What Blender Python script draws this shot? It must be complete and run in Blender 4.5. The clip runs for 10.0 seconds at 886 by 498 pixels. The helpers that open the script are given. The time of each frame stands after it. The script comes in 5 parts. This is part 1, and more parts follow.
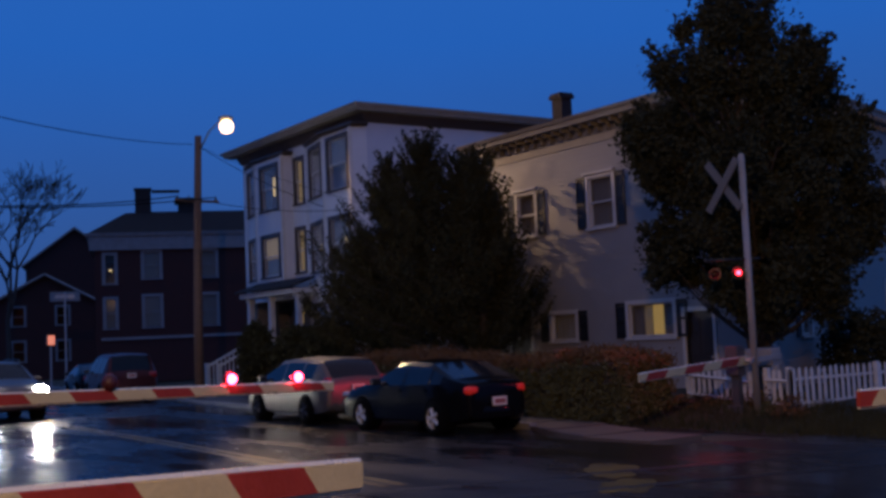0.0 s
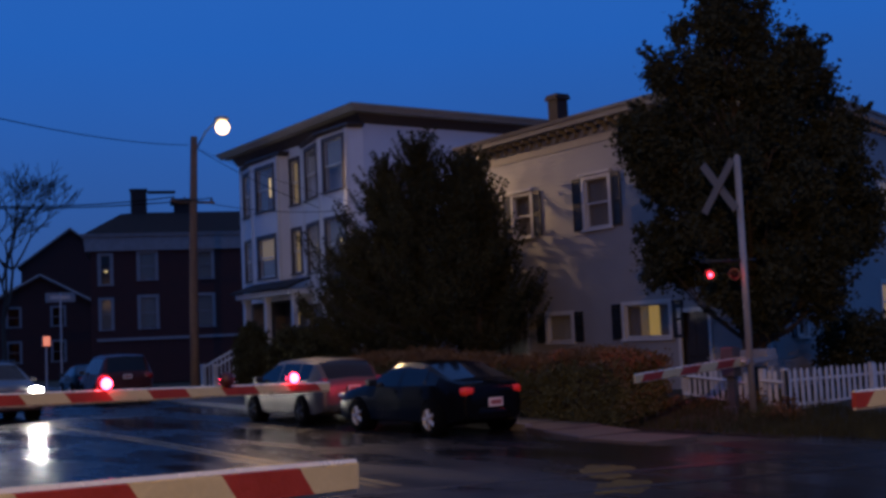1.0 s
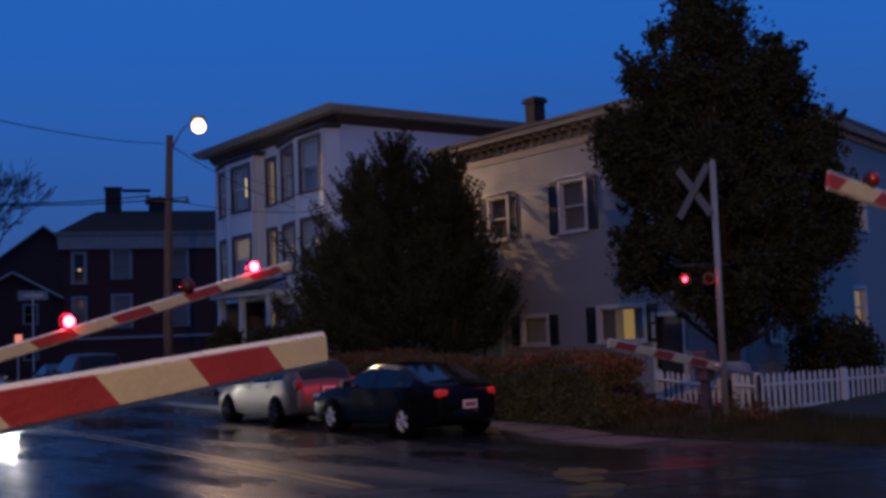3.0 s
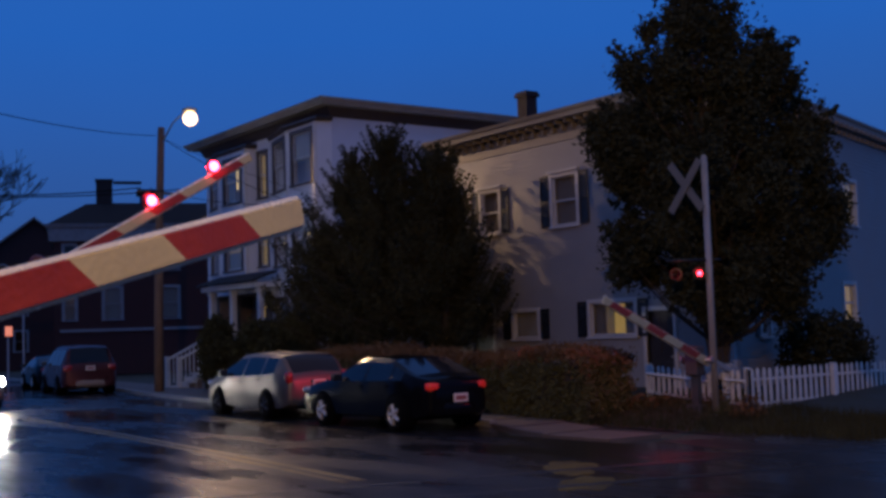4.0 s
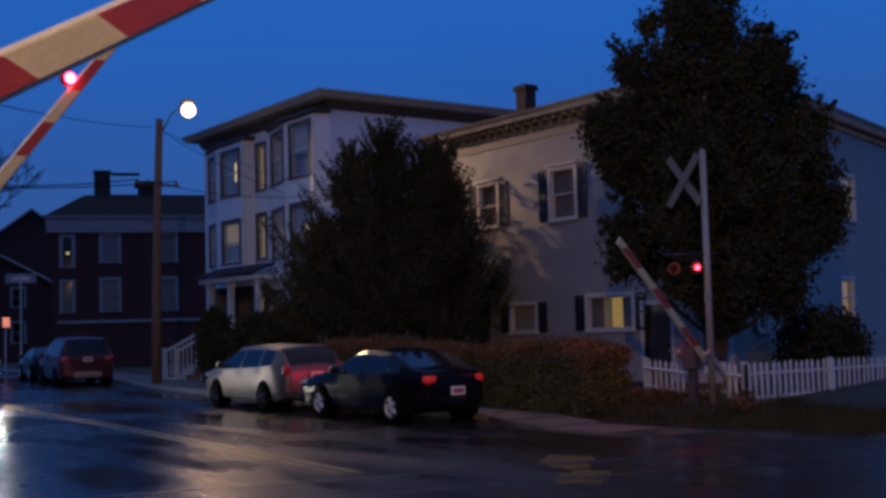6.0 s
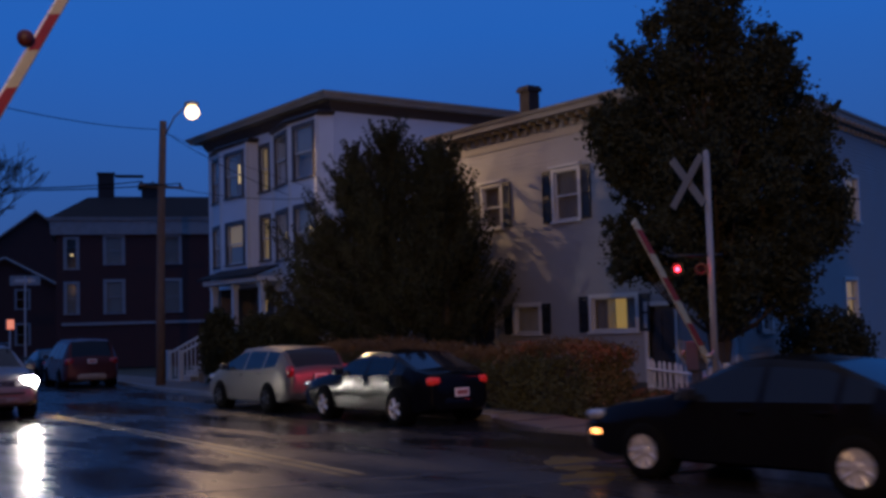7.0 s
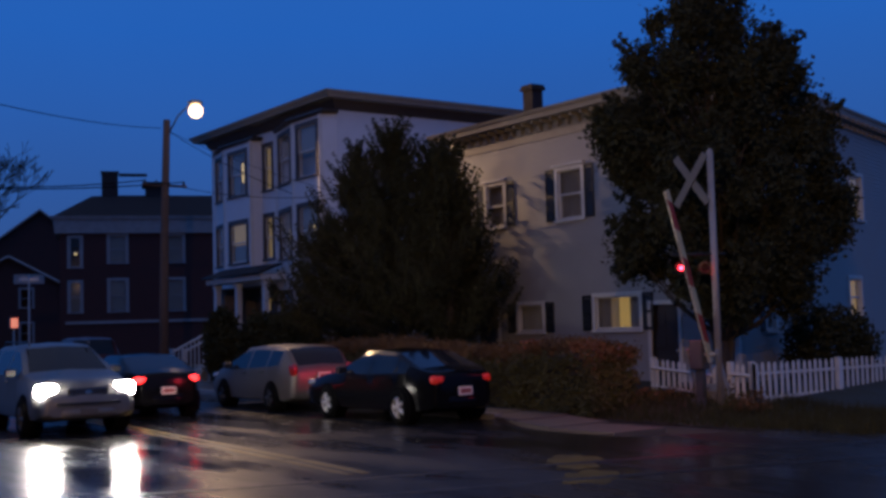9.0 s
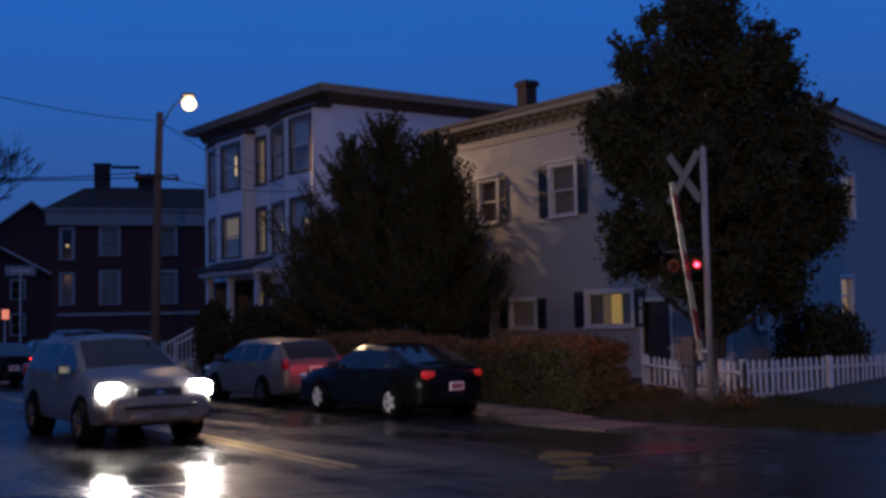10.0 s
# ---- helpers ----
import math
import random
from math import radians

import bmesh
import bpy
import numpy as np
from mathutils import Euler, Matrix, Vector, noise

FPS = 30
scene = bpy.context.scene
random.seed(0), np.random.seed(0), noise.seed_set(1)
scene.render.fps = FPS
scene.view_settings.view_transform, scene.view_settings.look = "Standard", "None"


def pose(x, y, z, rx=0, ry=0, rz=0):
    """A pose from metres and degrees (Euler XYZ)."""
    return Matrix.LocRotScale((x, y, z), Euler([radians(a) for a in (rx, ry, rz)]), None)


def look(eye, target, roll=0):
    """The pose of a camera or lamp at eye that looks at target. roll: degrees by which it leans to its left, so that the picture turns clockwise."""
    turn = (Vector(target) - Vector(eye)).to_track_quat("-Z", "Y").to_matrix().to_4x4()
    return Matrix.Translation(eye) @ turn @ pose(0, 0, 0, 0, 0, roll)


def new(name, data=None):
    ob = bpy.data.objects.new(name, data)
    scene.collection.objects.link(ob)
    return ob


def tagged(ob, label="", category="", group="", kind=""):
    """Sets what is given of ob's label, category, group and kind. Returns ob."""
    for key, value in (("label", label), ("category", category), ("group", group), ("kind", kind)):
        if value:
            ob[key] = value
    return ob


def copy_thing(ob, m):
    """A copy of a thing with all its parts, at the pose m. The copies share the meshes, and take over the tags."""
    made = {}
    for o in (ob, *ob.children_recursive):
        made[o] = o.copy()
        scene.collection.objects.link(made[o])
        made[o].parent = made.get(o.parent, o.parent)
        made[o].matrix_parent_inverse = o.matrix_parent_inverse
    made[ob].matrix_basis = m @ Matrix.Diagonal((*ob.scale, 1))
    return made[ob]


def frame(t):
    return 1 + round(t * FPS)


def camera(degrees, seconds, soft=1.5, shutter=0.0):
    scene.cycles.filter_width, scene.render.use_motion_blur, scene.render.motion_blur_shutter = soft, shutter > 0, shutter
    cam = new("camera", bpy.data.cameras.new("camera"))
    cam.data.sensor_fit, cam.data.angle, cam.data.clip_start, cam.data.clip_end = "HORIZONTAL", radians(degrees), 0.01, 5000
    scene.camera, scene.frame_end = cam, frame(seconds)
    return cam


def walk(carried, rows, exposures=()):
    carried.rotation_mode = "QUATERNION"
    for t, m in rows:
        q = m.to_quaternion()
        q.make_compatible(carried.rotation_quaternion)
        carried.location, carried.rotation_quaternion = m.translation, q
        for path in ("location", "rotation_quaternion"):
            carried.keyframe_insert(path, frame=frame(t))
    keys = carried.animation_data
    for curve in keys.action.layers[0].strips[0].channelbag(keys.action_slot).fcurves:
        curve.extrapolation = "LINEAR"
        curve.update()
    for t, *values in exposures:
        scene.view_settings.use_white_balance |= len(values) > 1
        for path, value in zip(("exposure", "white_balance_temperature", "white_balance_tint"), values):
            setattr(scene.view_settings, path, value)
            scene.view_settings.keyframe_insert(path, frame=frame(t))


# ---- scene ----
cam = camera(42.0, 10.0, soft=3.2, shutter=0.4)
EYE = (0, 0, 1.8)
PATH = [
    (0.0, 94.39, 2.59, 56.14), (0.5, 94.20, 2.62, 56.28), (1.0, 94.43, 2.58, 55.94),
    (1.5, 94.39, 2.60, 55.59), (2.0, 94.42, 2.62, 55.31), (2.5, 94.58, 2.29, 54.98),
    (4.0, 94.14, 1.85, 54.26), (4.5, 94.02, 1.72, 54.13), (5.0, 93.91, 1.72, 54.04),
    (5.5, 93.81, 1.60, 54.07), (7.0, 93.87, 1.67, 54.33), (7.5, 93.92, 1.69, 54.45),
    (8.0, 93.95, 1.73, 54.54), (8.5, 93.93, 1.70, 54.54), (9.0, 93.81, 1.66, 54.50),
    (9.5, 93.72, 1.29, 54.22), (10.0, 93.56, 1.17, 54.10)]
walk(cam, [(t, pose(*EYE, rx, ry, rz)) for t, rx, ry, rz in PATH])

# ---- world: blue dusk under thin cloud, paler overhead ----
world = bpy.data.worlds.new("dusk")
scene.world = world
world.use_nodes = True
wn, wl = world.node_tree.nodes, world.node_tree.links
wn.clear()
w_out = wn.new("ShaderNodeOutputWorld")
w_bg = wn.new("ShaderNodeBackground")
w_ramp = wn.new("ShaderNodeValToRGB")
w_sep = wn.new("ShaderNodeSeparateXYZ")
w_co = wn.new("ShaderNodeTexCoord")
w_noise = wn.new("ShaderNodeTexNoise")
w_mix = wn.new("ShaderNodeMix")
w_mix.data_type, w_mix.blend_type = "RGBA", "MULTIPLY"
w_noise.inputs["Scale"].default_value = 2.2
w_noise.inputs["Detail"].default_value = 5
w_nr = wn.new("ShaderNodeMapRange")
w_nr.inputs["To Min"].default_value, w_nr.inputs["To Max"].default_value = 0.86, 1.14
wl.new(w_co.outputs["Generated"], w_sep.inputs[0])
wl.new(w_co.outputs["Generated"], w_noise.inputs["Vector"])
wl.new(w_noise.outputs["Fac"], w_nr.inputs["Value"])
wl.new(w_sep.outputs["Z"], w_ramp.inputs[0])
SKY = [(0.0, (0.028, 0.062, 0.190)), (0.10, (0.024, 0.078, 0.270)), (0.25, (0.015, 0.100, 0.410)),
       (0.42, (0.020, 0.115, 0.450)), (0.72, (0.070, 0.150, 0.450)), (1.0, (0.210, 0.200, 0.250))]
while len(w_ramp.color_ramp.elements) < len(SKY):
    w_ramp.color_ramp.elements.new(0.5)
for el, (p, c) in zip(w_ramp.color_ramp.elements, SKY):
    el.position, el.color = p, (*c, 1)
w_mix.inputs[0].default_value = 1.0
wl.new(w_ramp.outputs["Color"], w_mix.inputs[6])
wl.new(w_nr.outputs["Result"], w_mix.inputs[7])
wl.new(w_mix.outputs[2], w_bg.inputs["Color"])
w_bg.inputs["Strength"].default_value = 1.08
wl.new(w_bg.outputs[0], w_out.inputs[0])
scene.view_settings.exposure = 0.08


# ---- materials ----
def node(nt, kind, **inputs):
    n = nt.nodes.new("ShaderNode" + kind)
    for k, v in inputs.items():
        n.inputs[k.replace("_", " ")].default_value = v
    return n


def mat(name, base, rough=0.7, metal=0.0, vary=0.25, scale=3.0, fine=40.0, bump=0.15, spec=0.5, coat=0.0, rvary=0.15):
    """A surface with stains at a coarse scale, grain at a fine one, and relief."""
    m = bpy.data.materials.new(name)
    m.use_nodes = True
    nt = m.node_tree
    b = nt.nodes["Principled BSDF"]
    co = nt.nodes.new("ShaderNodeTexCoord")
    n1 = node(nt, "TexNoise", Scale=scale, Detail=6.0, Roughness=0.6)
    n2 = node(nt, "TexNoise", Scale=fine, Detail=3.0)
    info = nt.nodes.new("ShaderNodeObjectInfo")
    for n in (n1, n2):
        nt.links.new(co.outputs["Object"], n.inputs["Vector"])
    add = nt.nodes.new("ShaderNodeMath")
    add.operation = "MULTIPLY_ADD"
    add.inputs[1].default_value = 0.35
    nt.links.new(n2.outputs["Fac"], add.inputs[0])
    nt.links.new(n1.outputs["Fac"], add.inputs[2])
    mr = node(nt, "MapRange")
    mr.inputs["From Min"].default_value, mr.inputs["From Max"].default_value = 0.35, 1.0
    mr.inputs["To Min"].default_value, mr.inputs["To Max"].default_value = 1 - vary, 1 + vary
    nt.links.new(add.outputs[0], mr.inputs["Value"])
    mix = nt.nodes.new("ShaderNodeMix")
    mix.data_type, mix.blend_type = "RGBA", "MULTIPLY"
    mix.inputs[0].default_value = 1.0
    mix.inputs[6].default_value = (*base, 1)
    nt.links.new(mr.outputs["Result"], mix.inputs[7])
    nt.links.new(mix.outputs[2], b.inputs["Base Color"])
    rr = node(nt, "MapRange")
    rr.inputs["From Min"].default_value, rr.inputs["From Max"].default_value = 0.3, 0.75
    rr.inputs["To Min"].default_value, rr.inputs["To Max"].default_value = max(0.02, rough - rvary), min(1, rough + rvary)
    nt.links.new(n1.outputs["Fac"], rr.inputs["Value"])
    nt.links.new(rr.outputs["Result"], b.inputs["Roughness"])
    b.inputs["Metallic"].default_value = metal
    b.inputs["Specular IOR Level"].default_value = spec
    b.inputs["Coat Weight"].default_value = coat
    b.inputs["Coat Roughness"].default_value = 0.08
    if bump:
        bp = node(nt, "Bump", Strength=bump, Distance=0.02)
        nt.links.new(n2.outputs["Fac"], bp.inputs["Height"])
        nt.links.new(bp.outputs[0], b.inputs["Normal"])
    return m


def glow(name, colour, strength):
    m = bpy.data.materials.new(name)
    m.use_nodes = True
    b = m.node_tree.nodes["Principled BSDF"]
    b.inputs["Base Color"].default_value = (*[min(1, c) for c in colour], 1)
    b.inputs["Emission Color"].default_value = (*colour, 1)
    b.inputs["Emission Strength"].default_value = strength
    b.inputs["Roughness"].default_value = 0.3
    return m


def wet_asphalt():
    """Dark asphalt after rain: puddled, glossy films between rougher, drier aggregate."""
    m = mat("wet_asphalt", (0.020, 0.018, 0.0175), 0.3, vary=0.35, scale=0.35, fine=60, bump=0.0)
    nt = m.node_tree
    b = nt.nodes["Principled BSDF"]
    co = nt.nodes.new("ShaderNodeTexCoord")
    film = node(nt, "TexNoise", Scale=0.28, Detail=7.0, Roughness=0.62)
    mp = nt.nodes.new("ShaderNodeMapping")
    mp.inputs["Scale"].default_value = (0.45, 1.5, 1)
    nt.links.new(co.outputs["Object"], mp.inputs[0])
    nt.links.new(mp.outputs[0], film.inputs["Vector"])
    mr = node(nt, "MapRange")
    mr.inputs["From Min"].default_value, mr.inputs["From Max"].default_value = 0.40, 0.66
    mr.inputs["To Min"].default_value, mr.inputs["To Max"].default_value = 0.10, 0.55
    nt.links.new(film.outputs["Fac"], mr.inputs["Value"])
    nt.links.new(mr.outputs["Result"], b.inputs["Roughness"])
    grain = node(nt, "TexNoise", Scale=55.0, Detail=3.0)
    wave = node(nt, "TexNoise", Scale=2.5, Detail=4.0)
    nt.links.new(co.outputs["Object"], grain.inputs["Vector"])
    nt.links.new(co.outputs["Object"], wave.inputs["Vector"])
    b1 = node(nt, "Bump", Strength=0.18, Distance=0.005)
    b2 = node(nt, "Bump", Strength=0.22, Distance=0.03)
    nt.links.new(grain.outputs["Fac"], b1.inputs["Height"])
    nt.links.new(wave.outputs["Fac"], b2.inputs["Height"])
    nt.links.new(b1.outputs[0], b2.inputs["Normal"])
    nt.links.new(b2.outputs[0], b.inputs["Normal"])
    b.inputs["IOR"].default_value = 1.33
    return m


def window_glass():
    """Clear pane: mostly see-through, mirror-like at a slant."""
    m = bpy.data.materials.new("window_glass")
    m.use_nodes = True
    nt = m.node_tree
    nt.nodes.clear()
    out, mx = nt.nodes.new("ShaderNodeOutputMaterial"), nt.nodes.new("ShaderNodeMixShader")
    tr, gl, fr = nt.nodes.new("ShaderNodeBsdfTransparent"), nt.nodes.new("ShaderNodeBsdfGlossy"), nt.nodes.new("ShaderNodeLayerWeight")
    tr.inputs[0].default_value = (0.82, 0.83, 0.83, 1)
    gl.inputs["Roughness"].default_value = 0.04
    fr.inputs["Blend"].default_value = 0.5
    pw = nt.nodes.new("ShaderNodeMath")
    pw.operation = "POWER"
    pw.inputs[1].default_value = 3.5
    ad = nt.nodes.new("ShaderNodeMath")
    ad.inputs[1].default_value = 0.05
    nt.links.new(fr.outputs["Facing"], pw.inputs[0])
    nt.links.new(pw.outputs[0], ad.inputs[0])
    nt.links.new(ad.outputs[0], mx.inputs[0])
    nt.links.new(tr.outputs[0], mx.inputs[1])
    nt.links.new(gl.outputs[0], mx.inputs[2])
    nt.links.new(mx.outputs[0], out.inputs[0])
    return m


M = {
    "asphalt": wet_asphalt(),
    "soil": mat("wet_soil_and_grass", (0.035, 0.032, 0.018), 0.85, vary=0.6, scale=1.2, fine=25, bump=0.6),
    "concrete": mat("damp_concrete", (0.115, 0.082, 0.062), 0.65, vary=0.35, scale=1.5, fine=50),
    "kerb": mat("granite_kerb", (0.24, 0.23, 0.22), 0.6, vary=0.3, scale=4, fine=80),
    "yellow": mat("worn_yellow_road_paint", (0.24, 0.15, 0.03), 0.4, vary=0.75, scale=1.5, fine=20, bump=0.1),
    # yellow that stands in for lamplight mirrored in a puddle
    "faded_yellow": mat("yellow_puddle_reflection_colour", (0.10, 0.066, 0.008), 0.6, vary=0.9, spec=0.2, scale=2.5, fine=25, bump=0.1),
    "grey_siding": mat("pale_grey_clapboard_paint", (0.29, 0.275, 0.27), 0.6, vary=0.12, scale=1.2, fine=30),
    "white_siding": mat("off_white_vinyl_siding", (0.62, 0.61, 0.63), 0.5, vary=0.08, scale=1.0, fine=30),
    # porch recess boards, with the porch roof's shade put into their colour
    "porch_shade": mat("shade_darkened_porch_boards", (0.16, 0.13, 0.11), 0.7, vary=0.25),
    "white_trim": mat("white_painted_wood", (0.55, 0.535, 0.52), 0.5, vary=0.12, scale=3, fine=40),
    "dark_trim": mat("dark_brown_painted_trim", (0.06, 0.045, 0.04), 0.5, vary=0.2),
    "cornice": mat("tan_painted_cornice", (0.30, 0.265, 0.225), 0.65, vary=0.2),
    "shutter": mat("black_louvred_shutter_paint", (0.018, 0.02, 0.024), 0.4, vary=0.2),
    "roofing": mat("dark_asphalt_roofing", (0.032, 0.028, 0.028), 0.9, vary=0.35, scale=4, fine=50, bump=0.4, spec=0.2),
    "dull_trim": mat("weathered_grey_trim", (0.24, 0.225, 0.225), 0.7, vary=0.25),
    "brown_siding": mat("dark_red_brown_shingle", (0.070, 0.026, 0.022), 0.85, spec=0.25, vary=0.3, scale=2, fine=30, bump=0.4),
    "brick": mat("sooty_brick", (0.026, 0.017, 0.016), 0.9, vary=0.35, scale=6, fine=40, bump=0.4),
    "pane": window_glass(),
    "shade": mat("brown_roller_shade", (0.26, 0.21, 0.17), 0.8, vary=0.12),
    "blind": mat("pale_roller_blind", (0.45, 0.42, 0.36), 0.8, vary=0.12),
    "curtain_lit": glow("lamp_lit_curtain", (0.9, 0.56, 0.16), 0.27),
    "blind_lit": glow("lamp_lit_blind", (0.8, 0.55, 0.22), 0.15),
    "drape_lit": glow("dim_lit_drape", (0.7, 0.48, 0.24), 0.06),
    "gap_lit": glow("lamp_lit_gap", (1.0, 0.72, 0.3), 0.9),
    "door": mat("dark_painted_door", (0.03, 0.025, 0.025), 0.4, vary=0.2),
    "wood_pole": mat("weathered_utility_pole_wood", (0.14, 0.08, 0.05), 0.85, vary=0.35, scale=5, fine=60, bump=0.4),
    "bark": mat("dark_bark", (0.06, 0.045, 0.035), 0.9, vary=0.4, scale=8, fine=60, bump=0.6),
    "conifer": mat("dark_conifer_needles", (0.050, 0.047, 0.022), 0.9, spec=0.06, vary=0.5, scale=1.5, fine=15),
    "leaf": mat("dark_maple_leaves", (0.042, 0.044, 0.025), 0.9, spec=0.06, vary=0.5, scale=1.5, fine=15),
    "hedge": mat("green_hedge_leaves", (0.095, 0.09, 0.03), 0.8, vary=0.5, scale=1.5, fine=15),
    "hedge_red": mat("rusty_hedge_tips", (0.15, 0.075, 0.025), 0.8, vary=0.5, scale=2, fine=15),
    "picket": mat("white_picket_paint", (0.66, 0.64, 0.62), 0.5, vary=0.2, scale=4, fine=40),
    "rail_steel": mat("wet_rusty_rail_steel", (0.05, 0.04, 0.036), 0.4, metal=0.5, vary=0.3, scale=3),
    "steel": mat("galvanised_steel", (0.42, 0.42, 0.42), 0.45, metal=0.7, vary=0.2),
    "sign_back": mat("weathered_sign_back", (0.13, 0.125, 0.12), 0.6, metal=0.0, vary=0.2),
    "arm_edge": mat("bare_aluminium_edge", (0.80, 0.74, 0.56), 0.3, metal=0.45, vary=0.15),
    "gear_grey": mat("grimy_grey_machine_paint", (0.08, 0.07, 0.068), 0.6, vary=0.3),
    "silver_paint": mat("aluminium_paint", (0.34, 0.31, 0.29), 0.5, metal=0.2, vary=0.2),
    "black_metal": mat("black_painted_metal", (0.015, 0.015, 0.016), 0.45, vary=0.2),
    "arm_white": mat("white_reflective_arm_sheeting", (0.50, 0.45, 0.27), 0.45, vary=0.12, scale=5),
    "arm_red": mat("red_reflective_arm_sheeting", (0.29, 0.034, 0.016), 0.45, vary=0.2, scale=5),
    "red_lens_on": glow("lit_red_signal_lens", (1.0, 0.025, 0.06), 38.0),
    "mast_lens_on": glow("lit_red_mast_lens", (1.0, 0.03, 0.06), 14.0),
    "red_lens_off": mat("unlit_red_lens", (0.2, 0.01, 0.012), 0.2, vary=0.1, bump=0),
    "shutter_dark": mat("dark_red_enamel", (0.05, 0.007, 0.008), 0.5, vary=0.1, bump=0),
    "wire": mat("black_cable_rubber", (0.006, 0.006, 0.007), 0.9, vary=0.1, bump=0, spec=0.0),
    "sodium": glow("street_lamp_globe", (1.0, 0.66, 0.34), 4.5),
}


# ---- building helpers ----
def box(bm, x0, x1, y0, y1, z0, z1, bevel=0.0):
    vs = [bm.verts.new((x, y, z)) for z in (z0, z1) for x, y in ((x0, y0), (x1, y0), (x1, y1), (x0, y1))]
    fs = [bm.faces.new([vs[i] for i in f]) for f in
          ((3, 2, 1, 0), (4, 5, 6, 7), (0, 1, 5, 4), (1, 2, 6, 5), (2, 3, 7, 6), (3, 0, 4, 7))]
    if bevel:
        es = list({e for f in fs for e in f.edges})
        bmesh.ops.bevel(bm, geom=es, offset=bevel, segments=2, profile=0.6, affect="EDGES")
    return bm


def tube(bm, pts, r0, r1=None, seg=10):
    """A round bar through points, tapering from r0 to r1."""
    r1 = r0 if r1 is None else r1
    pts = [Vector(p) for p in pts]
    rings = []
    for i, p in enumerate(pts):
        d = (pts[min(i + 1, len(pts) - 1)] - pts[max(i - 1, 0)]).normalized()
        side = d.orthogonal().normalized() if abs(d.z) > 0.95 else d.cross(Vector((0, 0, 1))).normalized()
        up = side.cross(d)
        r = r0 + (r1 - r0) * i / max(1, len(pts) - 1)
        rings.append([bm.verts.new(p + r * (math.cos(a) * side + math.sin(a) * up))
                      for a in (2 * math.pi * k / seg for k in range(seg))])
    for a, b in zip(rings, rings[1:]):
        for k in range(seg):
            bm.faces.new((a[k], a[(k + 1) % seg], b[(k + 1) % seg], b[k]))
    bm.faces.new(rings[0][::-1])
    bm.faces.new(rings[-1])
    return bm


def mesh_of(name, bm, material, smooth=False):
    me = bpy.data.meshes.new(name)
    bmesh.ops.recalc_face_normals(bm, faces=bm.faces)
    bm.to_mesh(me)
    bm.free()
    me.materials.append(material)
    if smooth:
        for p in me.polygons:
            p.use_smooth = True
    return me


def part(name, bm, material, parent, label="", smooth=False):
    ob = new(name, mesh_of(name, bm, material, smooth))
    ob.parent = parent
    if label:
        tagged(ob, label)
    return ob


def thing(name, m, label, category, group="", kind=""):
    ob = new(name)
    ob.matrix_basis = m
    return tagged(ob, label, category, group, kind)


def solid(name, bm, material, label, category="", kind="", smooth=False, m=None):
    ob = new(name, mesh_of(name, bm, material, smooth))
    if m is not None:
        ob.matrix_basis = m
    return tagged(ob, label, category, "", kind)


B = bmesh.new


# ---- ground, road, kerbs ----
bm = B()
box(bm, -700, 700, -700, 700, -0.6, -0.06)
solid("ground", bm, M["soil"], "dark wet soil and short grass round the street", kind="structure")
KERB = [(-11.0, 13.7), (-13.0, 12.75), (-15.6, 12.6), (-17.4, 13.55), (-23.0, 13.72), (-29.0, 13.9), (-36.0, 14.45), (-42.0, 15.4), (-52.0, 16.5), (-75.0, 18.2), (-120.0, 22.0)]


def kerb_y(x):
    for (xa, ya), (xb, yb) in zip(KERB, KERB[1:]):
        if x >= xb:
            return ya + (yb - ya) * min(1, max(0, (xa - x) / (xa - xb)))
    return KERB[-1][1]


bm = B()
near = [(90, 1.6), (40, 1.6), (-12.0, 1.6), (-30, 2.0), (-45, 3.4), (-75, 7.5), (-120, 12.5)]
farside = [(90, 15.2), (40, 15.2), (-12.0, 15.2), *KERB[1:]]
poly = near + farside[::-1]
lo_ring = [bm.verts.new((x, y, -0.3)) for x, y in poly]
hi_ring = [bm.verts.new((x, y, 0.0)) for x, y in poly]
bm.faces.new(hi_ring[::-1])
bm.faces.new(lo_ring)
for k in range(len(poly)):
    bm.faces.new((lo_ring[k], lo_ring[(k + 1) % len(poly)], hi_ring[(k + 1) % len(poly)], hi_ring[k]))
solid("road", bm, M["asphalt"], "wet dark asphalt street with glossy puddles", kind="structure")


def strip(pts, width, z, thick=0.006):
    """A flat band along points."""
    sb = B()
    pts = [Vector((*p, 0)) for p in pts]
    prev = None
    for i, p in enumerate(pts):
        d = (pts[min(i + 1, len(pts) - 1)] - pts[max(i - 1, 0)]).normalized()
        o = Vector((-d.y, d.x, 0)) * width / 2
        cur = [sb.verts.new(p + s * o + Vector((0, 0, zz))) for s, zz in ((1, z), (-1, z), (-1, z - thick), (1, z - thick))]
        if prev:
            for k in range(4):
                sb.faces.new((prev[k], prev[(k + 1) % 4], cur[(k + 1) % 4], cur[k]))
        else:
            sb.faces.new(cur)
        prev = cur
    sb.faces.new(prev[::-1])
    return sb


for off in (-0.11, 0.11):
    solid("yellow_line", strip([(-12.4, 7.5 + off), (-16.5, 7.8 + off), (-22.5, 8.14 + off), (-28.8, 8.36 + off),
                                (-40, 9.5 + off), (-60, 11.6 + off), (-100, 16.5 + off)], 0.11, 0.004),
          M["yellow"], "worn double yellow centre line", kind="structure")
solid("kerb", strip([(x, y + 0.09) for x, y in KERB[3:]], 0.17, 0.11, 0.4), M["kerb"], "low granite kerb along the street", kind="structure")
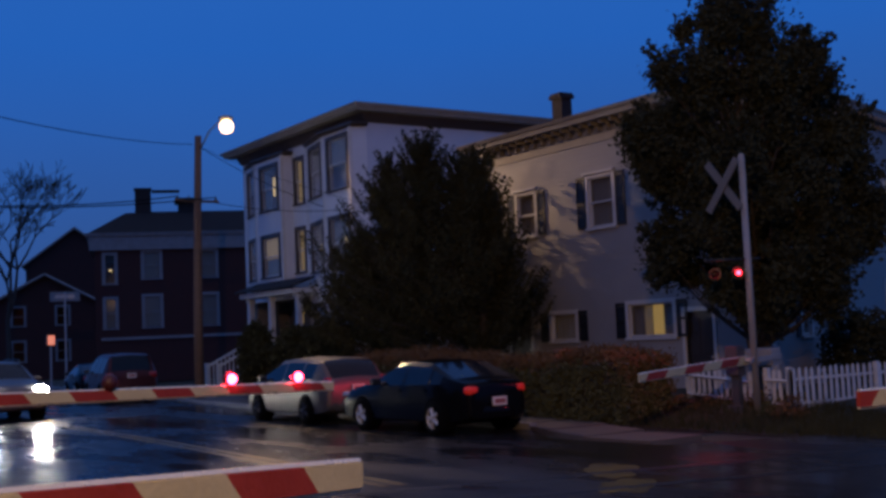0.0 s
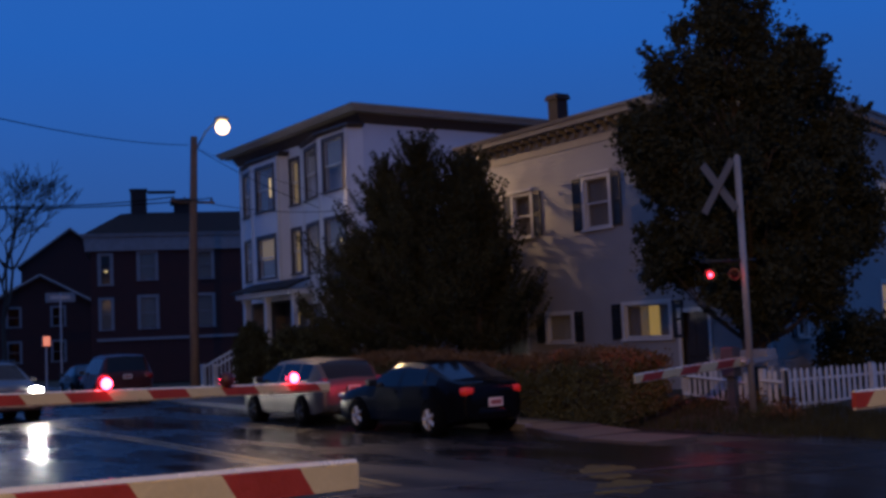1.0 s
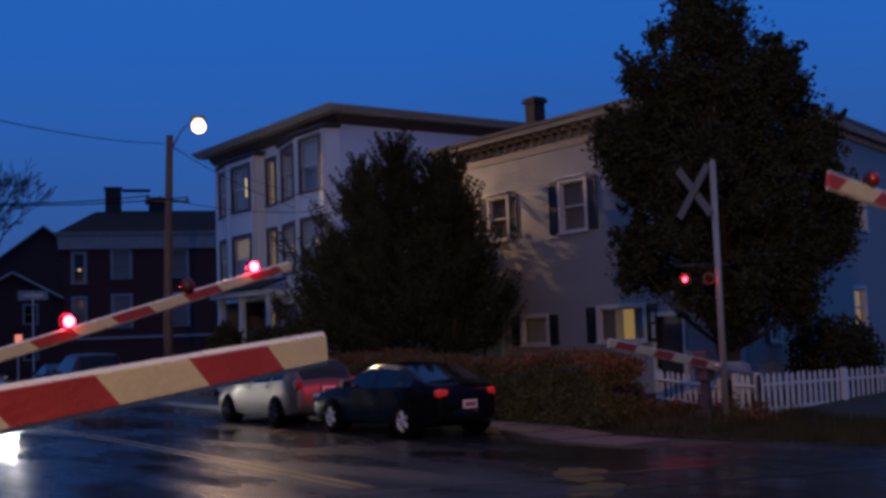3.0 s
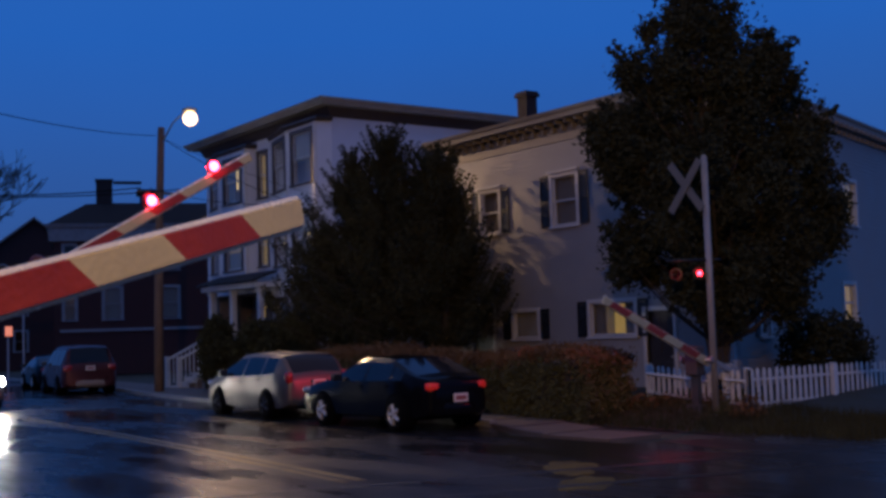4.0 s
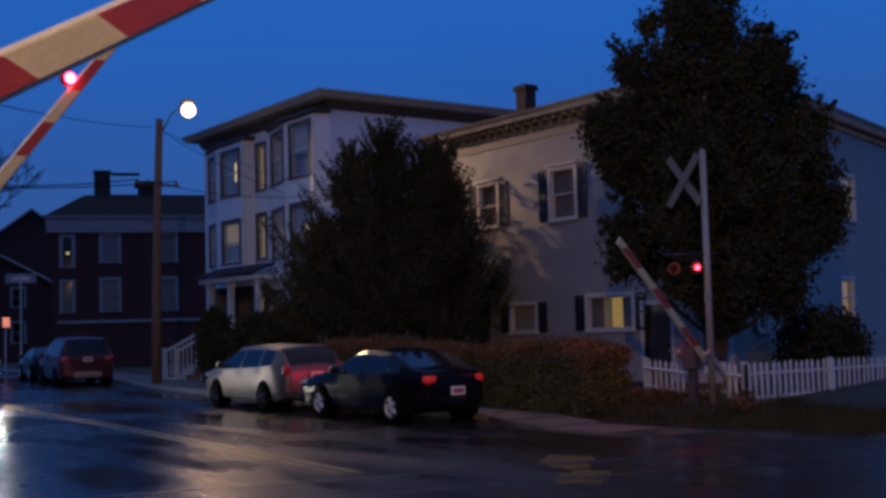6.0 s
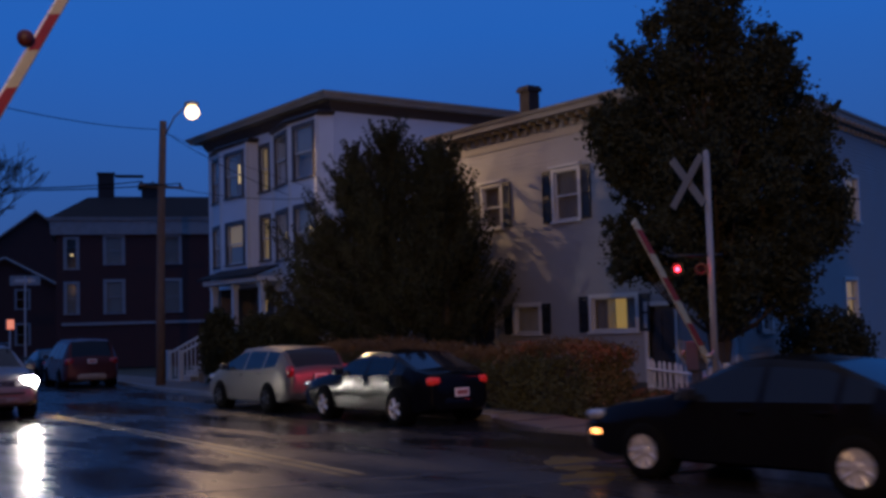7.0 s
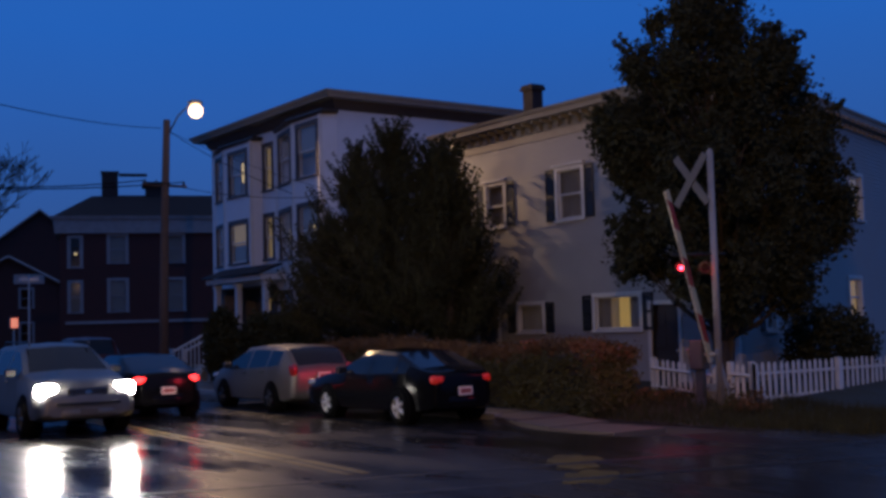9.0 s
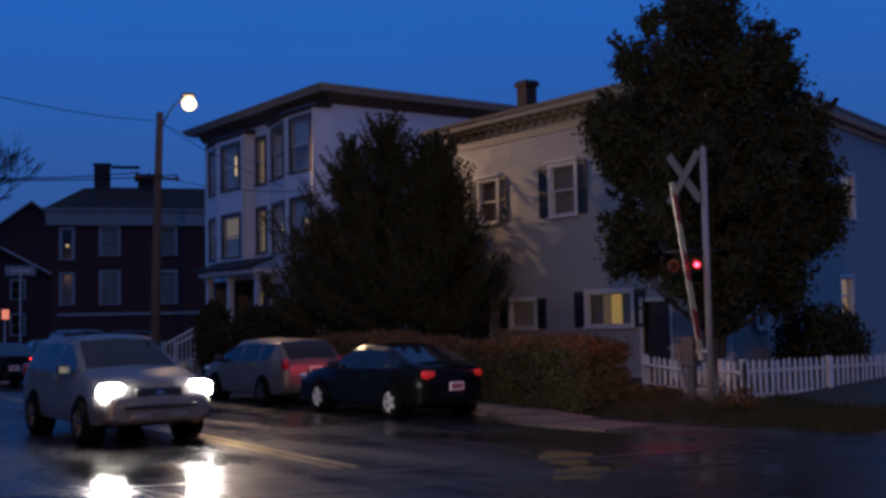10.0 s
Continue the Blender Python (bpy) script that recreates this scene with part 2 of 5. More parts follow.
pavement = solid("pavement", strip([(x, y + 0.95) for x, y in KERB[3:9]], 1.5, 0.03, 0.3), M["soil"], "damp brownish concrete pavement slabs", kind="structure")
x = -60.0
while x < -13.5:
    bm = B()
    xa, xb = x + 0.006, x + 1.494
    wide = 1.35 if x > -16.5 else 1.6 if x > -18.4 else 1.75 if x > -36 else 2.1
    zt = 0.10 - 0.075 * min(1, max(0, (x + 22.0) / 7.0))
    q = [(xa, kerb_y(xa) + 0.19), (xb, kerb_y(xb) + 0.19), (xb, kerb_y(xb) + wide), (xa, kerb_y(xa) + wide)]
    lo_q = [bm.verts.new((u, v, -0.2)) for u, v in q]
    hi_q = [bm.verts.new((u, v, zt)) for u, v in q]
    bm.faces.new(hi_q)
    for k in range(4):
        bm.faces.new((lo_q[k], lo_q[(k + 1) % 4], hi_q[(k + 1) % 4], hi_q[k]))
    part("slab", bm, M["concrete"], pavement)
    x += 1.5
# warm puddle reflections painted as yellow patches between the rails, parted by the groove
for cx, cy, wide, deep, seed in ((-11.3, 10.08, 0.36, 0.72, 1), (-10.1, 9.2, 0.38, 0.6, 2)):
    bm = B()
    rim = []
    for i in range(28):
        a = 2 * math.pi * i / 28
        k = 1 + 0.65 * noise.noise(Vector((math.cos(a), math.sin(a), seed)) * 1.7)
        u, v = k * wide * math.cos(a), k * deep * math.sin(a)
        rim.append((cx + 0.59 * u - 0.74 * v, cy + 0.81 * u + 0.67 * v))
    up = [bm.verts.new((u, v, 0.004)) for u, v in rim]
    dn = [bm.verts.new((u, v, -0.01)) for u, v in rim]
    bm.faces.new(up)
    for i in range(28):
        bm.faces.new((dn[i], dn[(i + 1) % 28], up[(i + 1) % 28], up[i]))
    solid("paint_patch", bm, M["faded_yellow"], "faded yellow paint patch on the wet crossing", kind="structure")
# rails of the crossing, set flush in the asphalt
for k in (-0.72, 0.72):
    p0 = Vector((-10.6 + k, 9.6, 0))
    d = Vector((0.30, 1.0, 0)).normalized()
    solid("rail", strip([(p0 - 22 * d)[:2], (p0 + 40 * d)[:2]], 0.07, 0.006, 0.1), M["rail_steel"],
          "worn steel rail flush with the road", kind="structure")
    solid("rail_groove", strip([(p0 - 22 * d + Vector((0.09, 0, 0)))[:2], (p0 + 5 * d + Vector((0.09, 0, 0)))[:2]], 0.09, 0.005, 0.05),
          M["black_metal"], "dark flangeway groove beside a rail", kind="structure")


# ---- houses ----
def clad(bm, length, z0, z1, holes, row=0.115, proud=0.016, y=0.0):
    """Overlapping boards along local x at local y (outside is -y), with openings (x0, x1, z0, z1) left free."""
    z = z0
    while z < z1 - 0.01:
        zt = min(z + row, z1)
        cuts = sorted((a, b) for a, b, c, d in holes if c < zt - 0.004 and d > z + 0.004)
        xs, x = [], 0.0
        for a, b in cuts:
            if a > x:
                xs.append((x, a))
            x = max(x, b)
        if x < length:
            xs.append((x, length))
        for a, b in xs:
            v = [bm.verts.new(p) for p in ((a, y - proud, z), (b, y - proud, z), (b, y - 0.002, zt), (a, y - 0.002, zt),
                                           (a, y, z), (b, y, z))]
            bm.faces.new((v[0], v[1], v[2], v[3]))
            bm.faces.new((v[4], v[5], v[1], v[0]))
        z += row


def core(bm, length, z0, z1, holes, thick=0.2, y=0.003):
    """The wall behind the boards: one solid sheet with the openings left free."""
    xs = sorted({0.0, length, *[q for h in holes for q in h[:2] if 0 < q < length]})
    zs = sorted({z0, z1, *[q for h in holes for q in h[2:] if z0 < q < z1]})
    at = {}

    def vert(i, j, k):
        if (i, j, k) not in at:
            at[i, j, k] = bm.verts.new((xs[i], y + thick * k, zs[j]))
        return at[i, j, k]

    def full(i, j):
        if not (0 <= i < len(xs) - 1 and 0 <= j < len(zs) - 1):
            return False
        cx, cz = (xs[i] + xs[i + 1]) / 2, (zs[j] + zs[j + 1]) / 2
        return not any(a < cx < b and c < cz < d for a, b, c, d in holes)

    for i in range(len(xs) - 1):
        for j in range(len(zs) - 1):
            if not full(i, j):
                continue
            ring = ((i, j), (i + 1, j), (i + 1, j + 1), (i, j + 1))
            for k in (0, 1):
                bm.faces.new([vert(*q, k) for q in ring])
            for (p, q), side in zip(zip(ring, ring[1:] + ring[:1]), ((i, j - 1), (i + 1, j), (i, j + 1), (i - 1, j))):
                if not full(*side):
                    bm.faces.new((vert(*p, 0), vert(*q, 0), vert(*q, 1), vert(*p, 1)))


def pieces_window(parent, m, x0, x1, z0, z1, trim, fill, casing=0.09, shutters=(), cap=False, name="window"):
    """A sash window in a wall's frame m: casing, sashes, panes, blind or curtain behind, sill, shutters."""
    w = new(name)
    w.parent = parent
    w.matrix_basis = m @ Matrix.Translation((x0, 0, z0))
    tagged(w, "")
    W, Hh = x1 - x0, z1 - z0
    bm = B()
    box(bm, -casing, 0.012, -0.045, 0.1, -0.02, Hh + casing, 0.006)
    box(bm, W - 0.012, W + casing, -0.045, 0.1, -0.02, Hh + casing, 0.006)
    box(bm, 0.012, W - 0.012, -0.045, 0.1, Hh - 0.012, Hh + casing, 0.006)
    if cap:
        box(bm, -casing - 0.05, W + casing + 0.05, -0.10, 0.02, Hh + casing, Hh + casing + 0.06, 0.01)
    frame_ob = part("window_frame", bm, trim, w)
    bm = B()
    box(bm, -casing - 0.03, W + casing + 0.03, -0.09, 0.1, -0.075, -0.02, 0.008)
    part("window_sill", bm, trim, w)
    mid = Hh * 0.5
    for za, zb, yy in ((0.0, mid + 0.02, 0.05), (mid - 0.02, Hh, 0.025)) if Hh > 0.9 else ((0.0, Hh, 0.03),):
        bm = B()
        t = 0.045
        box(bm, 0.012, 0.012 + t, yy, yy + 0.03, za, zb)
        box(bm, W - 0.012 - t, W - 0.012, yy, yy + 0.03, za, zb)
        box(bm, 0.012 + t, W - 0.012 - t, yy, yy + 0.03, za, za + t)
        box(bm, 0.012 + t, W - 0.012 - t, yy, yy + 0.03, zb - t, zb)
        part("sash", bm, trim if trim is not M["dark_trim"] else M["white_trim"], w)
        me = bpy.data.meshes.new("pane")
        xa, xb, y1, zc, zd = 0.012 + t, W - 0.012 - t, yy + 0.014, za + t, zb - t
        me.from_pydata([(xa, y1, zc), (xb, y1, zc), (xb, y1, zd), (xa, y1, zd)], [], [(0, 1, 2, 3)])
        me.materials.append(fill[0])
        pane = new("pane", me)
        pane.parent = w
    if len(fill) > 1:
        # what hangs behind the glass: (material, x0, x1, z0, z1) in shares of the opening
        for fm, a, b, c, d in fill[1:]:
            bm = B()
            n = max(4, int((b - a) * W / 0.05))
            prev = None
            for i in range(n + 1):
                xx = (a + (b - a) * i / n) * W
                yy = 0.115 + 0.008 * math.sin(i * 1.9)
                cur = [bm.verts.new((xx, yy, c * Hh)), bm.verts.new((xx, yy, d * Hh))]
                if prev:
                    bm.faces.new((prev[0], cur[0], cur[1], prev[1]))
                prev = cur
            part("curtain", bm, fm, w)
    for side in shutters:
        sw = min(0.33, W * 0.42)
        sx = -casing - 0.02 - sw if side < 0 else W + casing + 0.02
        bm = B()
        yo = -0.05
        for a, b in ((sx, sx + 0.05), (sx + sw - 0.05, sx + sw)):
            box(bm, a, b, yo, yo + 0.035, -0.03, Hh + 0.05, 0.004)
        for c, d in ((-0.03, 0.04), (Hh * 0.5 - 0.03, Hh * 0.5 + 0.03), (Hh - 0.02, Hh + 0.05)):
            box(bm, sx + 0.05, sx + sw - 0.05, yo, yo + 0.035, c, d)
        prev, z, k = None, 0.04, 0
        while z < Hh - 0.03:
            yy = yo + (0.006 if k % 2 == 0 else 0.028)
            cur = [bm.verts.new((sx + 0.05, yy, z)), bm.verts.new((sx + sw - 0.05, yy, z))]
            if prev:
                bm.faces.new((prev[0], prev[1], cur[1], cur[0]))
            prev, k = cur, k + 1
            z += 0.042 if k % 2 else 0.006
        part("shutter", bm, M["shutter"], w, "black louvred shutter")
    return w


def door_piece(parent, m, x0, x1, z0, z1, trim):
    w = new("front_door")
    w.parent = parent
    w.matrix_basis = m @ Matrix.Translation((x0, 0, z0))
    W, Hh = x1 - x0, z1 - z0
    bm = B()
    box(bm, -0.1, 0.0, -0.04, 0.1, 0, Hh + 0.1, 0.006)
    box(bm, W, W + 0.1, -0.04, 0.1, 0, Hh + 0.1, 0.006)
    box(bm, 0, W, -0.04, 0.1, Hh, Hh + 0.1, 0.006)
    part("door_frame", bm, trim, w)
    bm = B()
    box(bm, 0.005, W - 0.005, 0.06, 0.10, 0, Hh - 0.005, 0.004)
    for c, d in ((0.08, 0.42), (0.5, 0.92)):
        for a, b in ((0.12, 0.45), (0.55, 0.88)):
            box(bm, a * W, b * W, 0.045, 0.062, c * Hh, d * Hh, 0.008)
    part("door_leaf", bm, M["door"], w)
    bm = B()
    bmesh.ops.create_uvsphere(bm, u_segments=10, v_segments=6, radius=0.035, matrix=Matrix.Translation((W - 0.1, 0.02, Hh * 0.48)))
    part("door_knob", bm, M["steel"], w)
    return w


def wall_frame(x, y, rz):
    return pose(x, y, 0, 0, 0, rz)


def wall(parent, m, length, z0, z1, holes, siding, row=0.115, corner=True):
    bm = B()
    core(bm, length, z0, z1, holes)
    part("wall", bm, siding, parent).matrix_basis = m
    bm = B()
    clad(bm, length, z0, z1, holes, row)
    part("siding", bm, siding, parent).matrix_basis = m


PANE = M["pane"]
# grey two-storey house on the corner lot; its side follows the railway
GY = 19.6
GX0, GX1 = -26.75, -16.55
GEAVE = 7.05
house = thing("house", Matrix.Identity(4), "pale grey two-storey clapboard house with black shutters and bracketed cornice", "house")
mf = wall_frame(GX0, GY, 0)
upper = [(-25.20, -24.42, 4.47, 5.60), (-22.22, -21.30, 4.42, 5.68)]
lower = [(-23.95, -22.95, 1.58, 2.28), (-20.98, -19.45, 1.60, 2.40)]
doors = [(-25.75, -24.85, 0.35, 2.45), (-19.1, -18.25, 0.1, 2.15)]
loc = lambda h: (h[0] - GX0, h[1] - GX0, h[2], h[3])
wall(house, mf, GX1 - GX0, 0.35, GEAVE, [loc(h) for h in upper + lower] + [(a - GX0, b - GX0, max(c, 0.35), d) for a, b, c, d in doors], M["grey_siding"])
bm = B()
box(bm, 0, GX1 - GX0, -0.02, 0.25, -0.1, 0.35)
part("foundation", bm, M["concrete"], house).matrix_basis = mf
for h in upper:
    pieces_window(house, mf, *loc(h), M["white_trim"], (PANE, (M["shade"], 0.05, 0.95, 0.04, 0.97)), shutters=(-1, 1), cap=True)
pieces_window(house, mf, *loc(lower[0]), M["white_trim"], (PANE, (M["blind"], 0.05, 0.95, 0.05, 0.95)), shutters=(-1, 1))
pieces_window(house, mf, *loc(lower[1]), M["white_trim"],
              (PANE, (M["shade"], 0.04, 0.28, 0.06, 0.96), (M["drape_lit"], 0.285, 0.46, 0.06, 0.96), (M["curtain_lit"], 0.465, 0.70, 0.06, 0.96), (M["shade"], 0.705, 0.96, 0.06, 0.96)),
              shutters=(-1, 1))
for a, b, c, d in doors:
    door_piece(house, mf, a - GX0, b - GX0, max(c, 0.35) if c > 0.2 else c, d, M["white_trim"])
bm = B()
box(bm, -0.03, 0.14, -0.035, 0.05, 0.35, GEAVE)
part("corner_board", bm, M["white_trim"], house).matrix_basis = mf
bm = B()
box(bm, GX1 - GX0 - 0.12, GX1 - GX0 + 0.02, -0.035, 0.05, 0.35, GEAVE)
part("corner_board", bm, M["white_trim"], house).matrix_basis = mf
# side along the railway
SIDE = math.degrees(math.atan2(10.0, -3.14))
ms = wall_frame(GX1, GY, SIDE)
side_h = [(7.9, 9.0, 4.4, 5.6), (7.5, 8.5, 1.75, 2.75), (1.55, 2.1, 1.5, 2.15)]
wall(house, ms, 15.0, 0.35, GEAVE, side_h, M["grey_siding"])
for i, h in enumerate(side_h):
    pieces_window(house, ms, *h, M["white_trim"],
                  (PANE, (M["blind_lit"], 0.3, 0.96, 0.05, 0.95)) if i == 0 else
                  (PANE, (M["curtain_lit"], 0.05, 0.95, 0.05, 0.95)) if i == 1 else (PANE,),
                  shutters=(-1,) if i == 2 else ())
bm = B()
box(bm, 0, 15.0, -0.02, 0.25, -0.1, 0.35)
part("foundation", bm, M["concrete"], house).matrix_basis = ms
end = ms @ Vector((15.0, 0, 0))
ml = wall_frame(GX0, end.y, -90)
wall(house, ml, end.y - GY, 0.0, GEAVE, [], M["grey_siding"], 0.23)
mb = wall_frame(end.x, end.y, 180)
wall(house, mb, end.x - GX0, 0.0, GEAVE, [], M["grey_siding"], 0.23)
# roof with boxed eaves, frieze and brackets
foot = [Vector((GX0, GY)), Vector((GX1, GY)), Vector((end.x, end.y)), Vector((GX0, end.y))]
cen = sum(foot, Vector((0, 0))) / 4


def slab(bm, pts, z0, z1, grow0, grow1, centre):
    lo = [bm.verts.new((*(p + (p - centre).normalized() * grow0), z0)) for p in pts]
    hi = [bm.verts.new((*(p + (p - centre).normalized() * grow1), z1)) for p in pts]
    n = len(pts)
    bm.faces.new(lo[::-1])
    bm.faces.new(hi)
    for k in range(n):
        bm.faces.new((lo[k], lo[(k + 1) % n], hi[(k + 1) % n], hi[k]))


bm = B()
slab(bm, foot, GEAVE, GEAVE + 0.12, 0.62, 0.66, cen)
slab(bm, foot, GEAVE + 0.124, GEAVE + 0.20, 0.72, 0.78, cen)
part("cornice", bm, M["cornice"], house, "dull tan boxed eave")
bm = B()
slab(bm, foot, GEAVE + 0.204, GEAVE + 0.75, 0.74, -4.2, cen)
part("roof", bm, M["roofing"], house)
bm = B()
box(bm, 0.15, GX1 - GX0 - 0.1, -0.03, 0.0, GEAVE - 0.48, GEAVE - 0.22)
part("frieze", bm, M["cornice"], house).matrix_basis = mf
bk = None
for mm, n, length in ((mf, 27, GX1 - GX0), (ms, 36, 15.0)):
    for i in range(n):
        if bk is None:
            bm = B()
            box(bm, -0.045, 0.045, -0.36, -0.01, -0.10, -0.005, 0.01)
            box(bm, -0.045, 0.045, -0.14, -0.011, -0.24, -0.10, 0.01)
            bk = mesh_of("bracket", bm, M["cornice"])
        ob = new("bracket", bk)
        ob.parent = house
        ob.matrix_basis = mm @ Matrix.Translation((0.25 + i * (length - 0.5) / (n - 1), 0, GEAVE))
bm = B()
box(bm, -25.66, -25.24, 21.4, 21.8, GEAVE + 0.2, 8.55)
box(bm, -25.72, -25.18, 21.34, 21.86, 8.55, 8.65)
box(bm, -25.69, -25.21, 21.37, 21.83, 8.65, 8.71)
part("chimney", bm, M["brick"], house)
bm = B()
box(bm, -19.0, -18.15, 18.9, 19.55, -0.05, 0.1)
box(bm, -25.9, -24.7, 18.6, 19.55, -0.05, 0.34)
box(bm, -25.9, -24.7, 18.25, 18.6, -0.05, 0.17)
part("doorstep", bm, M["concrete"], house)

# white three-storey house with bays
TY, TX0, TX1, TE = 19.4, -42.9, -33.3, 9.42
tri = thing("house", Matrix.Identity(4), "white three-storey clapboard house with dark window trim and bay windows", "house")
mt = wall_frame(TX0, TY, 0)
flat = [(-38.30, -37.66, 6.98, 8.60), (-38.30, -37.66, 4.45, 6.0)]
tl = lambda h: (h[0] - TX0, h[1] - TX0, h[2], h[3])
wall(tri, mt, TX1 - TX0, 0.2, TE, [tl(h) for h in flat] + [(0.3, 5.5, 0.9, 3.5)], M["white_siding"])
for i, h in enumerate(flat):
    pieces_window(tri, mt, *tl(h), M["dark_trim"], (PANE, (M["blind_lit"], 0.1, 0.9, 0.04, 0.96)), casing=0.12)
# recess walls, ceiling and deck, coloured dark to stand in for shade
mr = wall_frame(TX0 + 0.1, TY + 1.6, 0)
wall(tri, mr, 5.6, 0.9, 3.55, [(3.4, 4.4, 0.9, 3.0)], M["porch_shade"])
door_piece(tri, mr, 3.4, 4.4, 0.9, 3.0, M["white_trim"])
for rx, turn in ((TX0 + 0.3, -90), (TX0 + 5.7, -90)):
    wall(tri, wall_frame(rx, TY + 1.6, turn), 1.39, 0.9, 3.5, [], M["porch_shade"])
bm = B()
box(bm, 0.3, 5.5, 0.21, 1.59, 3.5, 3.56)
part("porch_ceiling", bm, M["porch_shade"], tri).matrix_basis = mt
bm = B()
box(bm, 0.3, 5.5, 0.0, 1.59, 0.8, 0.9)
part("porch_deck", bm, M["porch_shade"], tri).matrix_basis = mt


def bay(pts, z0, z1, floors):
    """Canted bay: faces between plan points (from left to right), with a window in each face per floor."""
    for (xa, ya), (xb, yb) in zip(pts, pts[1:]):
        ln = math.hypot(xb - xa, yb - ya)
        mm = wall_frame(xa, ya, math.degrees(math.atan2(yb - ya, xb - xa)))
        w = min(1.42, ln * 0.66)
        hs = [(ln / 2 - w / 2, ln / 2 + w / 2, a, b) for a, b, _ in floors] if ln > 0.8 else []
        wall(tri, mm, ln, z0, z1, hs, M["white_siding"])
        for h, (_, _, f) in zip(hs, floors):
            pieces_window(tri, mm, *h, M["dark_trim"], f, casing=0.13)
        bm = B()
        box(bm, -0.1, 0.02, -0.03, 0.05, z0, z1)
        part("corner_board", bm, M["white_trim"], tri).matrix_basis = mm
    bm = B()
    c = Vector((sum(p[0] for p in pts) / len(pts), TY + 0.3))
    poly = [Vector(p) for p in pts]
    slab(bm, poly, z1, z1 + 0.08, 0.10, 0.2, c)
    slab(bm, poly, z1 + 0.084, z1 + 0.15, 0.26, 0.2, c)
    part("bay_roof", bm, M["dark_trim"], tri, "dark moulded bay cornice")


BL = (M["blind"], 0.06, 0.94, 0.45, 0.96)
bay([(-42.6, TY), (-41.0, 19.05), (-38.62, 19.05), (-38.55, TY)], 3.95, 8.85,
    [(6.95, 8.55, (PANE, (M["gap_lit"], 0.60, 0.68, 0.30, 0.75), (M["blind"], 0.06, 0.50, 0.05, 0.95))),
     (4.40, 5.88, (PANE, (M["blind_lit"], 0.06, 0.94, 0.45, 0.96), (M["blind"], 0.06, 0.94, 0.05, 0.44)))])
bay([(-37.32, TY), (-35.15, 18.92), (-33.15, 18.92), (-32.95, TY)], 0.4, 8.95,
    [(7.0, 8.72, (PANE, BL)), (4.35, 5.98, (PANE, (M["blind"], 0.06, 0.94, 0.2, 0.96), (M["gap_lit"], 0.55, 0.75, 0.35, 0.6))), (1.6, 3.1, (PANE, BL))])
wall(tri, wall_frame(TX1 + 0.3, TY, 90), 11.0, 0.2, TE, [], M["white_siding"])
wall(tri, wall_frame(TX1 + 0.3, TY + 11, 180), TX1 - TX0 + 0.3, 0.2, TE, [], M["white_siding"], 0.23)
wall(tri, wall_frame(TX0, TY + 11, -90), 11.0, 0.2, TE, [], M["white_siding"], 0.23)
tfoot = [Vector((TX0, TY)), Vector((TX1 + 0.3, TY)), Vector((TX1 + 0.3, TY + 11)), Vector((TX0, TY + 11))]
tc = sum(tfoot, Vector((0, 0))) / 4
bm = B()
slab(bm, tfoot, TE - 0.32, TE, 0.06, 0.30, tc)
part("frieze", bm, M["dark_trim"], tri, "dark frieze under the eave")
bm = B()
slab(bm, tfoot, TE + 0.004, TE + 0.10, 0.78, 0.82, tc)
slab(bm, tfoot, TE + 0.104, TE + 0.22, 0.88, 0.98, tc)
part("cornice", bm, M["cornice"], tri, "tan moulded cornice")
bm = B()
slab(bm, tfoot, TE + 0.224, TE + 0.55, 0.92, -4, tc)
part("roof", bm, M["roofing"], tri)
bm = B()
box(bm, 0, TX1 + 0.3 - TX0, -0.02, 0.2, -0.1, 0.2)
part("foundation", bm, M["concrete"], tri).matrix_basis = mt
# porch
bm = B()
px0, px1, py = -40.75, -36.5, 18.45
box(bm, px0, px1, py, TY - 0.05, 0.75, 0.9)
box(bm, px0 + 0.05, px1 - 0.05, py + 0.06, TY - 0.05, -0.05, 0.745)
part("porch_floor", bm, M["white_trim"], tri)
bm = B()
box(bm, px0 - 0.2, px1 + 0.1, py - 0.25, TY - 0.02, 3.6, 3.78, 0.02)
part("porch_beam", bm, M["white_trim"], tri)
bm = B()
v = [bm.verts.new(p) for p in ((px0 - 0.35, py - 0.4, 3.785), (px1 + 0.2, py - 0.4, 3.785), (px1 + 0.2, 19.02, 4.1), (px0 - 0.35, 19.02, 4.1),
                               (px0 - 0.35, py - 0.4, 3.86), (px1 + 0.2, py - 0.4, 3.86), (px1 + 0.2, 19.02, 4.2), (px0 - 0.35, 19.02, 4.2))]
for f in ((3, 2, 1, 0), (4, 5, 6, 7), (0, 1, 5, 4), (1, 2, 6, 5), (2, 3, 7, 6), (3, 0, 4, 7)):
    bm.faces.new([v[i] for i in f])
part("porch_roof", bm, M["roofing"], tri)
for px in (px0 + 0.1, px0 + 1.9, px1 - 0.15):
    bm = B()
    box(bm, px - 0.1, px + 0.1, py - 0.02, py + 0.18, 0.9, 3.6, 0.015)
    box(bm, px - 0.14, px + 0.14, py - 0.06, py + 0.22, 0.9, 1.05, 0.01)
    box(bm, px - 0.14, px + 0.14, py - 0.06, py + 0.22, 3.45, 3.6, 0.01)
    part("porch_post", bm, M["white_trim"], tri)
bm = B()
box(bm, -38.12, -37.92, 19.2, 19.36, 2.55, 2.9, 0.02)
box(bm, -38.16, -37.88, 19.16, 19.38, 2.9, 2.95, 0.01)
part("porch_lantern", bm, M["curtain_lit"], tri, "small lit porch lantern")
